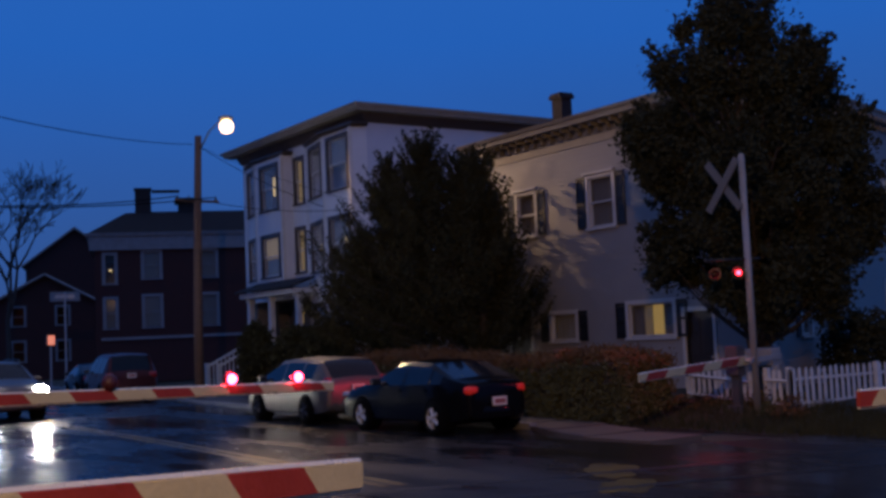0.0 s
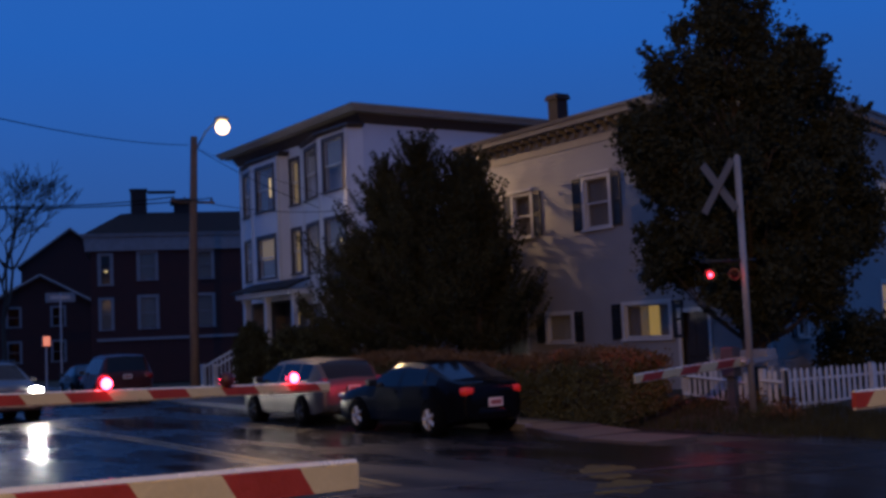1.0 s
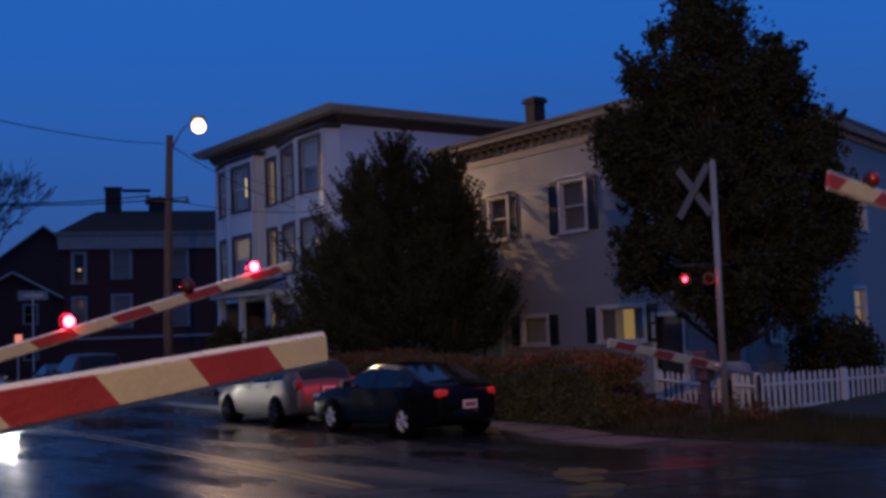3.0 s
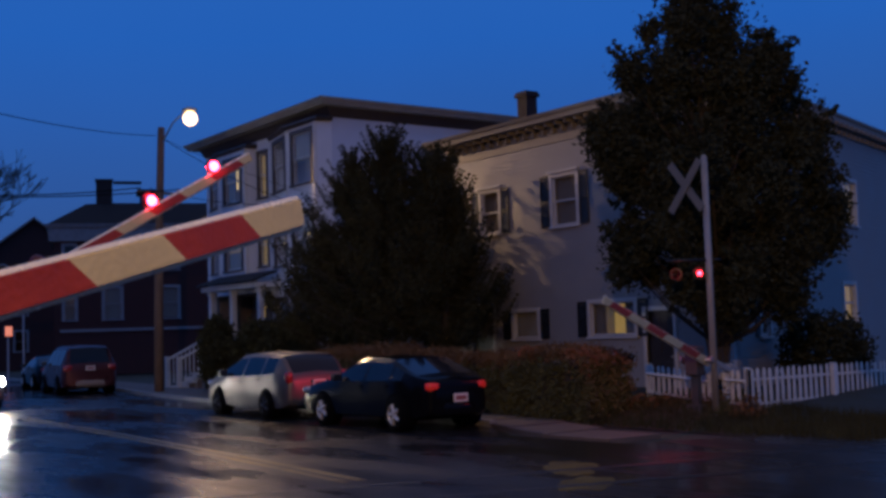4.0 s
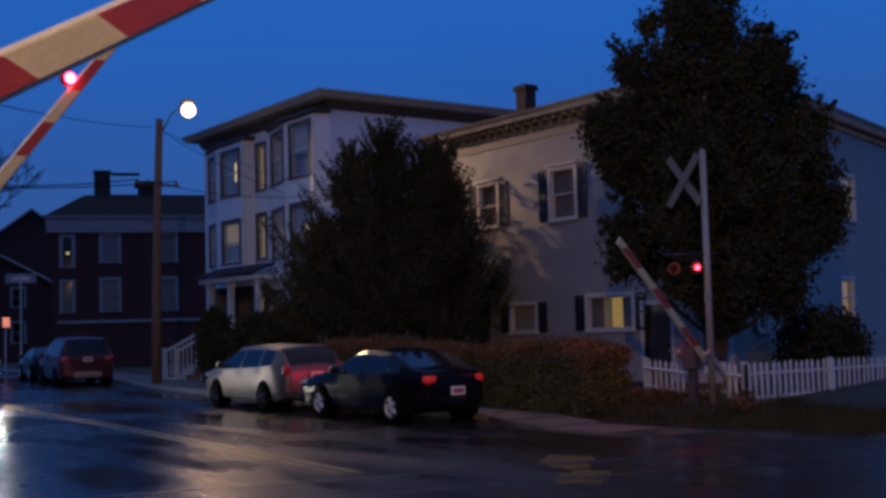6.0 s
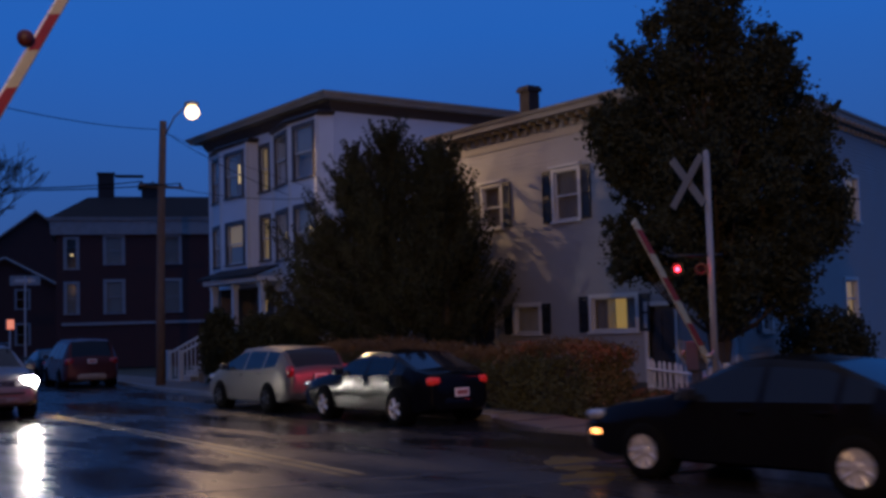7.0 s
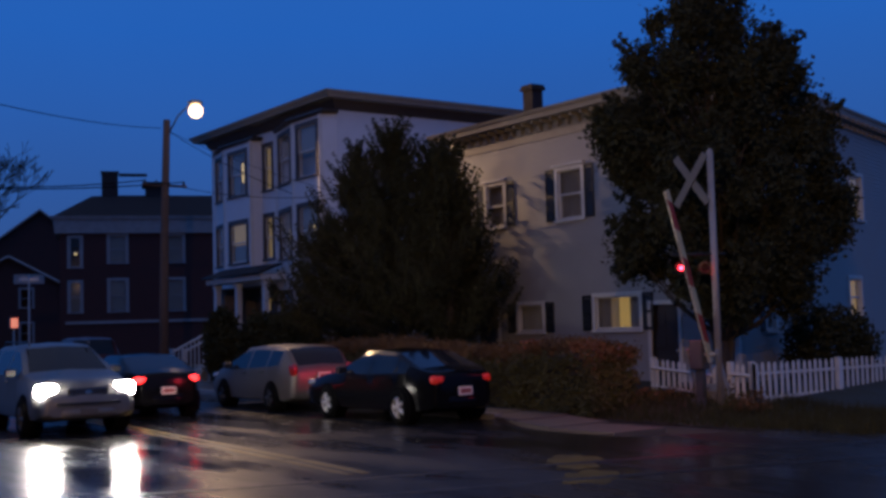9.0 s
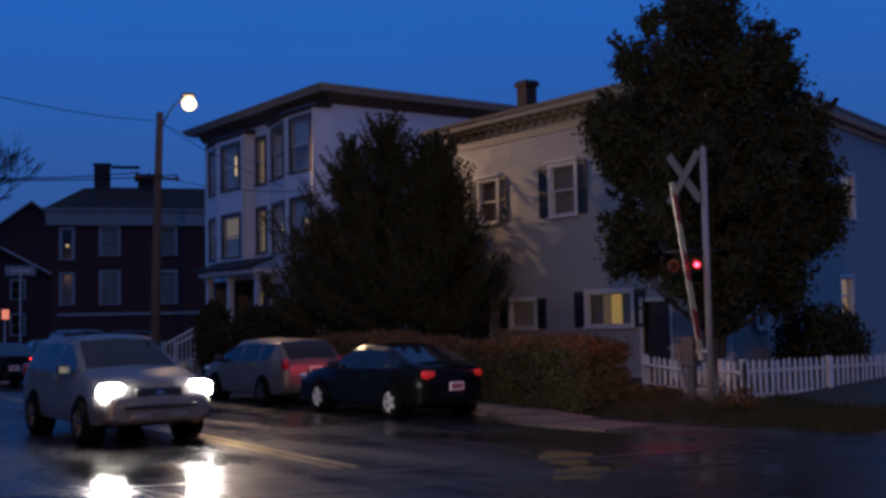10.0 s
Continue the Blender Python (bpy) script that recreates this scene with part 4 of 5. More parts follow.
# ---- utility pole, lamp and wires ----
POLE = Vector((-38.0, 15.3, 0))
pole = thing("utility_pole", pose(*POLE), "weathered wooden utility pole with a small transformer bracket", "utility pole")
bm = B()
tube(bm, [(0, 0, -0.3), (0, 0.02, 3), (-0.02, 0.10, 6), (0.02, 0.2, 9.25)], 0.17, 0.12, 12)
part("shaft", bm, M["wood_pole"], pole, smooth=True)
bm = B()
box(bm, -0.04, 0.04, -0.7, 0.9, 6.9, 6.98)
part("crossarm", bm, M["wood_pole"], pole)
for y in (-0.6, -0.2, 0.8):
    bm = B()
    tube(bm, [(0, y, 6.98), (0, y, 7.12)], 0.05, 0.03, 8)
    part("insulator", bm, M["black_metal"], pole)
lamp = thing("street_lamp", pose(POLE.x, POLE.y + 0.18, 8.75), "lit sodium street lamp on a short bracket", "street lamp")
LX, LY = POLE.x + 1.65, POLE.y + 0.55
bm = B()
tube(bm, [(0.08, 0.05, 0.0), (0.7, 0.15, 0.55), (1.3, 0.30, 0.82), (1.6, 0.36, 0.86)], 0.03, 0.025, 8)
part("bracket", bm, M["steel"], lamp, smooth=True)
bm = B()
bmesh.ops.create_uvsphere(bm, u_segments=16, v_segments=8, radius=0.2, matrix=pose(1.66, 0.37, 0.86) @ Matrix.Diagonal((1.3, 1.3, 0.5, 1)))
part("hood", bm, M["steel"], lamp, smooth=True)
bm = B()
bmesh.ops.create_uvsphere(bm, u_segments=20, v_segments=12, radius=0.24, matrix=pose(1.7, 0.37, 0.56))
part("globe", bm, M["sodium"], lamp, "bright warm globe", smooth=True)
ld = bpy.data.lights.new("street_lamp_light", "SPOT")
ld.energy, ld.color, ld.shadow_soft_size = 3000, (1.0, 0.62, 0.32), 0.05
ld.spot_size, ld.spot_blend = radians(74), 0.5
lo = new("street_lamp_light", ld)
lo.matrix_basis = look((LX + 0.3, LY, 8.85), (-20.0, 19.3, 3.2))

# the next street lamp along, on the near side of the crossing
lamp_b = thing("street_lamp", pose(3.0, -5.0, 0), "lit street lamp on a tall steel column", "street lamp")
bm = B()
tube(bm, [(0, 0, -0.1), (0, 0, 8.4), (0.0, 0.5, 8.9), (0.0, 1.4, 9.0)], 0.09, 0.04, 10)
part("column", bm, M["steel"], lamp_b, smooth=True)
bm = B()
bmesh.ops.create_uvsphere(bm, u_segments=16, v_segments=8, radius=0.25, matrix=pose(0, 1.6, 9.0) @ Matrix.Diagonal((0.8, 1.4, 0.4, 1)))
part("hood", bm, M["steel"], lamp_b, smooth=True)
bm = B()
bmesh.ops.create_uvsphere(bm, u_segments=16, v_segments=8, radius=0.14, matrix=pose(0, 1.65, 8.88) @ Matrix.Diagonal((1, 1.3, 0.6, 1)))
part("globe", bm, M["sodium"], lamp_b, smooth=True)
ld = bpy.data.lights.new("street_lamp_light", "POINT")
ld.energy, ld.color, ld.shadow_soft_size = 4300, (1.0, 0.56, 0.21), 0.12
new("street_lamp_light", ld).location = (3.0, -3.35, 8.65)
# red beams of the flashing lamps on the mast, thrown along the street
ld = bpy.data.lights.new("signal_light", "SPOT")
ld.energy, ld.color, ld.shadow_soft_size = 800, (1.0, 0.05, 0.10), 0.08
ld.spot_size, ld.spot_blend = radians(30), 0.6
new("signal_light", ld).matrix_basis = look((-14.95, 15.85, 2.74), (-22.0, 12.2, 1.0))


# spill of the same lamps on the gate, the fence and the leaves beside them
ld = bpy.data.lights.new("signal_light", "SPOT")
ld.energy, ld.color, ld.shadow_soft_size = 36, (1.0, 0.05, 0.08), 0.06
ld.spot_size, ld.spot_blend = radians(112), 0.25
new("signal_light", ld).matrix_basis = look((-14.98, 15.72, 2.72), (-14.98, 14.92, 0.72))


def wire(a, b, sag, r=0.012):
    a, b = Vector(a), Vector(b)
    wb = B()
    tube(wb, [a.lerp(b, i / 16) - Vector((0, 0, sag * 4 * (i / 16) * (1 - i / 16))) for i in range(17)], r, seg=5)
    solid("wire", wb, M["wire"], "thin black overhead cable strung from the pole", "cable")


P0 = POLE.copy()
WIRE_A, WIRE_B, WIRE_C = (-17.7, 0.3, 6.2), (-34.0, 0.9, 6.6), (-34.0, 0.9, 6.3)
for q in (WIRE_A, WIRE_B):
    tagged(copy_thing(pole, pose(q[0], q[1], 0)), "weathered wooden utility pole on the near pavement")
# unseen fill lamp, added on the pole of the near pavement
fill_lamp = thing("street_lamp", pose(WIRE_B[0], WIRE_B[1] + 0.15, 7.4), "lit street lamp on the near pavement's pole", "street lamp")
bm = B()
tube(bm, [(0.05, 0.0, 0.0), (0.4, 0.5, 0.35), (0.7, 1.0, 0.42)], 0.03, 0.025, 8)
part("bracket", bm, M["steel"], fill_lamp, smooth=True)
bm = B()
bmesh.ops.create_uvsphere(bm, u_segments=16, v_segments=8, radius=0.2, matrix=pose(0.8, 1.1, 0.44) @ Matrix.Diagonal((1.3, 1.3, 0.5, 1)))
part("hood", bm, M["steel"], fill_lamp, smooth=True)
bm = B()
bmesh.ops.create_uvsphere(bm, u_segments=16, v_segments=8, radius=0.12, matrix=pose(0.82, 1.12, 0.36))
part("globe", bm, M["sodium"], fill_lamp, smooth=True)
# weak added beam that brightens the grey house front
ld = bpy.data.lights.new("street_lamp_light", "SPOT")
ld.energy, ld.color, ld.shadow_soft_size = 170, (1.0, 0.62, 0.34), 0.10
ld.spot_size, ld.spot_blend = radians(66), 0.55
new("street_lamp_light", ld).matrix_basis = look((-33.1, 2.2, 7.6), (-19.5, 19.6, 4.2))
wire(P0 + Vector((0, 0, 8.95)), WIRE_A, 0.35, 0.012)
wire(P0 + Vector((0, -0.6, 7.1)), WIRE_B, 0.5, 0.02)
wire(P0 + Vector((0, 0.8, 7.1)), WIRE_C, 0.4, 0.02)
wire(P0 + Vector((0, 0.2, 8.9)), (-35.2, 18.86, 6.5), 0.15)
wire(P0 + Vector((0, 0.2, 7.0)), (-33.4, 18.86, 6.2), 0.2)
wire(P0 + Vector((0, 0.2, 8.9)), (-24.0, 17.6, 4.6), 0.35, 0.007)


# ---- signal mast and gates ----
def stripes(length, h0, h1, first, red_first, wide):
    """Slanted bands along an arm (tip at +length): lists of quads for red and white, as closed thin bars."""
    out = {True: [], False: []}
    x = length - first
    marks = []
    while x > 0:
        marks.append(x)
        x -= wide
    edges = [length] + marks + [0.0]
    red = red_first
    for b, a in zip(edges, edges[1:]):
        bmx = B()
        out[red].append(bmx)
        ha, hb = h0 + (h1 - h0) * a / length, h0 + (h1 - h0) * b / length
        sa = 0.5 * ha * 0.9 if a not in (0.0,) else 0
        sb = 0.5 * hb * 0.9 if b != length else 0
        t = 0.022
        v = [bmx.verts.new(p) for p in ((a + sa, -t, -ha / 2), (b + sb, -t, -hb / 2), (b - sb, -t, hb / 2), (a - sa, -t, ha / 2),
                                        (a + sa, t, -ha / 2), (b + sb, t, -hb / 2), (b - sb, t, hb / 2), (a - sa, t, ha / 2))]
        for f in ((0, 1, 2, 3), (7, 6, 5, 4), (0, 4, 5, 1), (2, 6, 7, 3), (1, 5, 6, 2), (0, 3, 7, 4)):
            bmx.faces.new([v[i] for i in f])
        red = not red
    return out


flashers = []


def flasher(r):
    """Half of a hollow ball, open towards +y, added to imitate flashing: turned about its upright axis it covers and
    bares a lamp.
    """
    fb = B()
    rows = []
    for i in range(9):
        el = math.pi * (i / 8 - 0.5)
        rows.append([fb.verts.new((r * math.cos(el) * math.cos(az), r * math.cos(el) * math.sin(az), r * math.sin(el)))
                     for az in (math.pi * (1 + k / 12) for k in range(13))])
    for p, q in zip(rows, rows[1:]):
        for k in range(12):
            fb.faces.new((p[k], p[k + 1], q[k + 1], q[k]))
    bmesh.ops.remove_doubles(fb, verts=fb.verts, dist=0.0005)
    return fb


def crossing_gate(p, az, length, h0, h1, first, wide, red_first, lights, label, low=0.0, weights=False):
    """A gate: fixed gear box and shaft, and an arm with slanted bands, lamps and counterweights that turns on it."""
    gate = thing("crossing_gate", pose(p[0], p[1], 0, 0, 0, az), label, "crossing gate", "level crossing gates")
    bm = B()
    box(bm, -0.16, 0.12, -0.36, -0.09, p[2] - 0.28, p[2] + 0.27, 0.03)
    part("gear_box", bm, M["gear_grey"], gate)
    bm = B()
    box(bm, -0.08, 0.05, -0.29, -0.14, low - 0.1, p[2] - 0.281)
    box(bm, -0.16, 0.13, -0.36, -0.07, low - 0.1, low + 0.06, 0.01)
    part("pedestal", bm, M["gear_grey"], gate)
    bm = B()
    tube(bm, [(0, -0.42, p[2]), (0, 0.20, p[2])], 0.045, seg=10)
    part("shaft", bm, M["steel"], gate, smooth=True)
    bm = B()
    for s in (-1, 1):
        tube(bm, [(-0.12, 0, s * (h0 / 2 + 0.004)), (length, 0, s * (h1 / 2 + 0.004))], 0.016, seg=6)
    box(bm, -0.14, 0.0, -0.03, 0.03, -h0 / 2, h0 / 2)
    arm = part("arm", bm, M["arm_edge"], gate, "red and white banded arm with bare metal edges")
    arm.matrix_basis = pose(0, 0, p[2])
    for red, bands in stripes(length, h0, h1, first, red_first, wide).items():
        for q in bands:
            part("red_band" if red else "white_band", q, M["arm_red" if red else "arm_white"], arm)
    for x, on in lights:
        z = h0 / 2 + (h1 - h0) / 2 * x / length
        bm = B()
        box(bm, x - 0.03, x + 0.03, -0.02, 0.02, z, z + 0.03)
        tube(bm, [(x, -0.022, z + 0.075), (x, 0.022, z + 0.075)], 0.072, seg=14)
        part("lamp_housing", bm, M["black_metal"], arm)
        bm = B()
        for k in (-1, 1):
            bmesh.ops.create_uvsphere(bm, u_segments=14, v_segments=8, radius=0.058, matrix=pose(x, k * 0.022, z + 0.075))
        part("lamp_lens", bm, M["red_lens_on"] if on else M["red_lens_off"], arm, "glowing red lens" if on else "dark red lens", smooth=True)
        if on in ("first", "second"):
            sh = part("flasher_shutter", flasher(0.088), M["shutter_dark"], arm, "dark half-round shutter that turns about the lamp", smooth=True)
            flashers.append((sh, pose(x, 0, z + 0.075), on == "first"))
    if weights:
        for y in (-0.46, 0.18):
            bm = B()
            box(bm, -0.95, 0.1, y - 0.02, y + 0.02, -0.05, 0.05, 0.008)
            part("lever", bm, M["silver_paint"], arm)
        bm = B()
        box(bm, -1.0, -0.66, -0.435, 0.155, -0.16, 0.16, 0.02)
        part("counterweight", bm, M["silver_paint"], arm)
    return arm


A1P, A1Z, A1L = (-2.571, -0.841, 1.485), 114.42, 3.387
A2P, A2Z, A2L = (-10.709, 1.493, 1.45), 104.7, 5.159
A3P, A3Z, A3L = (-14.62, 16.47, 1.13), -80.83, 3.2
A4P, A4Z, A4L = (-5.0, 15.9, 1.19), -94.0, 8.4
arm_1 = crossing_gate(A1P, A1Z, A1L, 0.112, 0.095, 0.32, 0.41, False, (), "short red and white striped gate over the near pavement", -0.06)
arm_2 = crossing_gate(A2P, A2Z, A2L, 0.104, 0.078, 0.17, 0.46, False, ((4.60, "steady"), (3.66, "first"), (2.18, "second")), "red and white striped gate with red lamps across the lane")
arm_3 = crossing_gate(A3P, A3Z, A3L, 0.135, 0.12, 0.2, 0.55, False, (), "red and white striped gate beside the crossbuck mast", 0.25, True)
arm_4 = crossing_gate(A4P, A4Z, A4L, 0.17, 0.115, 0.16, 0.41, True, ((7.9, False), (6.4, False)), "long red and white striped gate of the near lane")

MX, MY = -14.47, 16.55
mast = thing("signal_mast", pose(MX, MY, 0), "silver railway signal mast with crossbuck and red flashing lamps", "railway signal")
bm = B()
tube(bm, [(0, 0, -0.1), (0, 0, 4.9)], 0.062, seg=14)
part("pole", bm, M["silver_paint"], mast, smooth=True)
bm = B()
tube(bm, [(0, 0, -0.1), (0, 0, 0.14)], 0.16, 0.11, 12)
part("base", bm, M["silver_paint"], mast)
bm = B()
tube(bm, [(0, 0, 4.9), (0, 0, 4.96)], 0.07, 0.02, 12)
part("cap", bm, M["silver_paint"], mast)
# crossbuck, seen from its back, turned up the street
FACE = 4.0
cb = new("crossbuck")
cb.parent = mast
cb.matrix_basis = pose(-0.27, -0.24, 4.38, 0, 0, FACE)
for s in (-1, 1):
    bm = B()
    box(bm, -0.58, 0.58, -0.012, 0.012, -0.075, 0.075, 0.004)
    ob = part("blade", bm, M["sign_back"], cb)
    ob.matrix_basis = pose(0, 0.014 * s, 0, 0, s * 52, 0)
bm = B()
tube(bm, [(0, 0, 2.99), (-0.45, -0.66, 2.99)], 0.03, seg=8)
tube(bm, [(0, 0, 2.99), (0.12, 0.2, 2.99)], 0.025, seg=8)
part("cross_arm", bm, M["black_metal"], mast, smooth=True)
for i, (dx, dy, on, az) in enumerate(((-0.06, -0.20, True, 40), (-0.34, -0.53, True, 40))):
    fl = new("flashing_lamp")
    fl.parent = mast
    fl.matrix_basis = pose(dx, dy, 2.74, 0, 0, az)
    bm = B()
    tube(bm, [(0, 0.06, 0), (0, 0.16, 0)], 0.10, 0.08, 16)
    part("housing", bm, M["black_metal"], fl)
    bm = B()
    tube(bm, [(0, 0.052, 0), (0, 0.058, 0)], 0.115, seg=20)
    part("backboard", bm, M["black_metal"], fl)
    bm = B()
    bmesh.ops.create_uvsphere(bm, u_segments=14, v_segments=8, radius=0.046, matrix=pose(0, -0.03, 0) @ Matrix.Diagonal((1, 0.5, 1, 1)))
    part("lens", bm, M["mast_lens_on"], fl, "glowing red lens", smooth=True)
    # added shutter, no part of the mast, that blinks the steady lens
    sh = part("flasher_shutter", flasher(0.078), M["shutter_dark"], fl, "dark half-round shutter that turns about the lamp", smooth=True)
    flashers.append((sh, pose(0, -0.03, 0), i == 0))
    bm = B()
    for k in range(9):
        a = math.radians(10 + 20 * k)
        b = math.radians(10 + 20 * (k + 1))
        if k < 8:
            v = [bm.verts.new((0.1 * math.cos(q), yy, 0.1 * math.sin(q))) for q, yy in ((a, -0.03), (b, -0.03), (b, -0.22), (a, -0.22))]
            bm.faces.new(v)
    part("visor", bm, M["black_metal"], fl)


# ---- cars ----
def paint(name, base, metal=0.4, rough=0.3):
    return mat(name, base, rough, metal=metal, vary=0.10, scale=2.0, fine=120, bump=0.02, coat=0.03, rvary=0.06, spec=0.08)


M.update({
    "navy_paint": paint("navy_blue_car_paint", (0.005, 0.005, 0.006), 0.0, 0.2),
    "black_paint": paint("black_car_paint", (0.005, 0.005, 0.006), 0.0, 0.2),
    "silver_car": paint("silver_car_paint", (0.13, 0.122, 0.112), 0.5, 0.42),
    "grey_car": paint("silver_grey_car_paint", (0.16, 0.152, 0.145), 0.45, 0.4),
    "maroon_paint": paint("dark_maroon_car_paint", (0.09, 0.03, 0.03), 0.3, 0.3),
    "tan_bumper": paint("dull_beige_car_plastic", (0.30, 0.22, 0.17), 0.0, 0.5),
    "car_glass": mat("tinted_car_glass", (0.01, 0.013, 0.018), 0.05, vary=0.05, bump=0, spec=0.22, rvary=0.02),
    "tyre": mat("black_tyre_rubber", (0.005, 0.005, 0.005), 0.9, vary=0.2, scale=6, spec=0.05),
    "alloy": mat("alloy_wheel", (0.62, 0.60, 0.55), 0.35, metal=0.3, vary=0.12),
    "dull_rim": mat("dirty_dark_alloy_wheel", (0.07, 0.07, 0.07), 0.5, metal=0.3, vary=0.2),
    "hubcap": mat("silver_plastic_hubcap", (0.52, 0.50, 0.48), 0.35, metal=0.3, vary=0.15),
    "plate": mat("white_number_plate", (0.85, 0.72, 0.64), 0.4, vary=0.06),
    "plate_bar": mat("dark_red_plate_marks", (0.35, 0.10, 0.09), 0.5, vary=0.1),
    "chrome": mat("chrome_trim", (0.7, 0.7, 0.7), 0.12, metal=1.0, vary=0.05, bump=0),
    "head_on": glow("lit_headlamp", (1.0, 0.93, 0.86), 290.0),
    "head_off": mat("clear_headlamp", (0.35, 0.35, 0.36), 0.12, metal=0.4, vary=0.1, bump=0),
    "brake_on": glow("lit_brake_lamp", (1.0, 0.03, 0.03), 4.5),
    "tail_dim": glow("dim_tail_lamp", (0.75, 0.03, 0.02), 0.13),
    "tail_off": mat("red_lamp_lens", (0.32, 0.012, 0.012), 0.15, vary=0.15, bump=0, spec=0.8),
    "amber_on": glow("lit_amber_lamp", (1.0, 0.35, 0.10), 4.0),
})


def lerp_table(tab, x):
    for (xa, za), (xb, zb) in zip(tab, tab[1:]):
        if x <= xb:
            f = (x - xa) / (xb - xa) if xb > xa else 0
            return za + (zb - za) * max(0, min(1, f))
    return tab[-1][1]


def lens(bm, x0, x1, y0, y1, z0, z1):
    """A lamp glass: a rounded, slightly swept lozenge between the given limits."""
    c = Vector(((x0 + x1) / 2, (y0 + y1) / 2, (z0 + z1) / 2))
    h = Vector((abs(x1 - x0) / 2, abs(y1 - y0) / 2, abs(z1 - z0) / 2))
    got = bmesh.ops.create_uvsphere(bm, u_segments=16, v_segments=10, radius=1.0)
    for v in got["verts"]:
        q = v.co.copy()
        q = Vector([math.copysign(abs(k) ** 0.62, k) for k in q])
        v.co = Vector((c.x + q.x * h.x * 0.95, c.y + q.y * h.y, c.z + q.z * h.z))


def car(name, m, label, S):
    """A car, +x ahead. S: sizes; top: upper outline (x, z); belt: waistline (x, z); side, ws, rw: glass spans along x."""
    c = thing(name, m, label, "car")
    L, W, Hh = S["L"], S["W"] / 2, S["H"]
    xs = {round(-L / 2 + L * i / 26, 3) for i in range(27)}
    for a, b in S["side"] + [S["ws"], S["rw"]]:
        xs |= {a, b}
    xs |= {round(-L / 2 + 0.03, 3), round(L / 2 - 0.03, 3), round(-L / 2 + 0.08, 3), round(L / 2 - 0.08, 3)}
    xs = sorted(xs)
    clean = [xs[0]]
    for x in xs[1:]:
        if x - clean[-1] > 0.012:
            clean.append(x)
    xs = clean

    def section(x):
        e = min(1.0, (L / 2 - abs(x)) / 0.42)
        w = W * (0.80 + 0.20 * math.sqrt(max(0.0, 1 - (1 - e) ** 2)))
        if x < 0 and S.get("boat"):
            w *= 1 - S["boat"] * max(0.0, 1 - (L / 2 - abs(x)) / 1.1) ** 2
        zt, zb = lerp_table(S["top"], x), lerp_table(S["belt"], x)
        zb = min(zb, zt - 0.03)
        k = max(0.0, (zt - zb) / (Hh - lerp_table(S["belt"], 0)))
        lo = S.get("low", 0.2) + 0.10 * (1 - e) ** 2
        pts = [(w * 0.80, lo), (w * 0.965, lo + 0.05), (w * 0.995, 0.42), (w, 0.60), (w * 0.97, zb),
               (w * (0.955 - 0.21 * k), zb + (zt - zb) * (0.80 if k > 0.2 else 0.6)), (w * (0.84 - 0.20 * k), zt - 0.012), (0, zt + 0.02)]
        return pts + [(-y, z) for y, z in reversed(pts[:-1])]

    groups = {"body": B(), "windscreen": B(), "rear_window": B()}
    side = {}
    secs = [section(x) for x in xs]
    n = len(secs[0])
    for i in range(len(xs) - 1):
        xm = (xs[i] + xs[i + 1]) / 2
        for j in range(n):
            jj = (j + 1) % n
            key = "body"
            if j in (4, 9):
                for q, (a, b) in enumerate(S["side"]):
                    if a < xm < b and lerp_table(S["top"], xm) > lerp_table(S["belt"], xm) + 0.10:
                        key = ("side_window", q, j)
            if j in (5, 6, 7, 8) and S["ws"][0] < xm < S["ws"][1] and j in (6, 7):
                key = "windscreen"
            if j in (6, 7) and S["rw"][0] < xm < S["rw"][1]:
                key = "rear_window"
            tb = groups.get(key)
            if tb is None:
                tb = side.setdefault(key, B())
            q = [(xs[i], *secs[i][j]), (xs[i], *secs[i][jj]), (xs[i + 1], *secs[i + 1][jj]), (xs[i + 1], *secs[i + 1][j])]
            tb.faces.new([tb.verts.new(p) for p in q])
    for s, k in ((secs[0], 0), (secs[-1], -1)):
        groups["body"].faces.new([groups["body"].verts.new((xs[k], y, z)) for y, z in s])
    for key, bmx in list(groups.items()) + [("side_window", v) for v in side.values()]:
        bmesh.ops.remove_doubles(bmx, verts=bmx.verts, dist=0.002)
        ob = part(key, bmx, S["paint"] if key == "body" else M["car_glass"], c, smooth=True)
        if key == "body":
            ob.data.set_sharp_from_angle(angle=radians(32))
    # wheels and arches
    wheels = []
    r = S["r"]
    for ax in S["axles"]:
        for s in (-1, 1):
            bm = B()
            tube(bm, [(ax, s * (W * 0.70), r + 0.02), (ax, s * (W * 1.003), r + 0.02)], r + 0.045, seg=24)
            part("wheel_arch", bm, M["tyre"], c)
            wh = new("wheel")
            wh.parent = c
            wh.matrix_basis = pose(ax, s * (W - 0.045), r)
            bm = B()
            prof = [(0.62, -0.095), (0.90, -0.10), (1.0, -0.07), (1.0, 0.07), (0.90, 0.10), (0.62, 0.095)]
            ring = [[bm.verts.new((r * k * math.cos(a), s * y, r * k * math.sin(a))) for k, y in prof] for a in (2 * math.pi * q / 28 for q in range(28))]
            for q in range(28):
                for k in range(len(prof) - 1):
                    bm.faces.new((ring[q][k], ring[q][k + 1], ring[(q + 1) % 28][k + 1], ring[(q + 1) % 28][k]))
            part("tyre", bm, M["tyre"], wh, smooth=True)
            bm = B()
            tube(bm, [(0, s * 0.03, 0), (0, s * 0.065, 0)], r * (0.66 if S["rim"] == "hubcap" else 0.17), seg=24)
            if S["rim"] == "hubcap":
                tube(bm, [(0, s * 0.064, 0), (0, s * 0.085, 0)], r * 0.20, r * 0.12, 16)
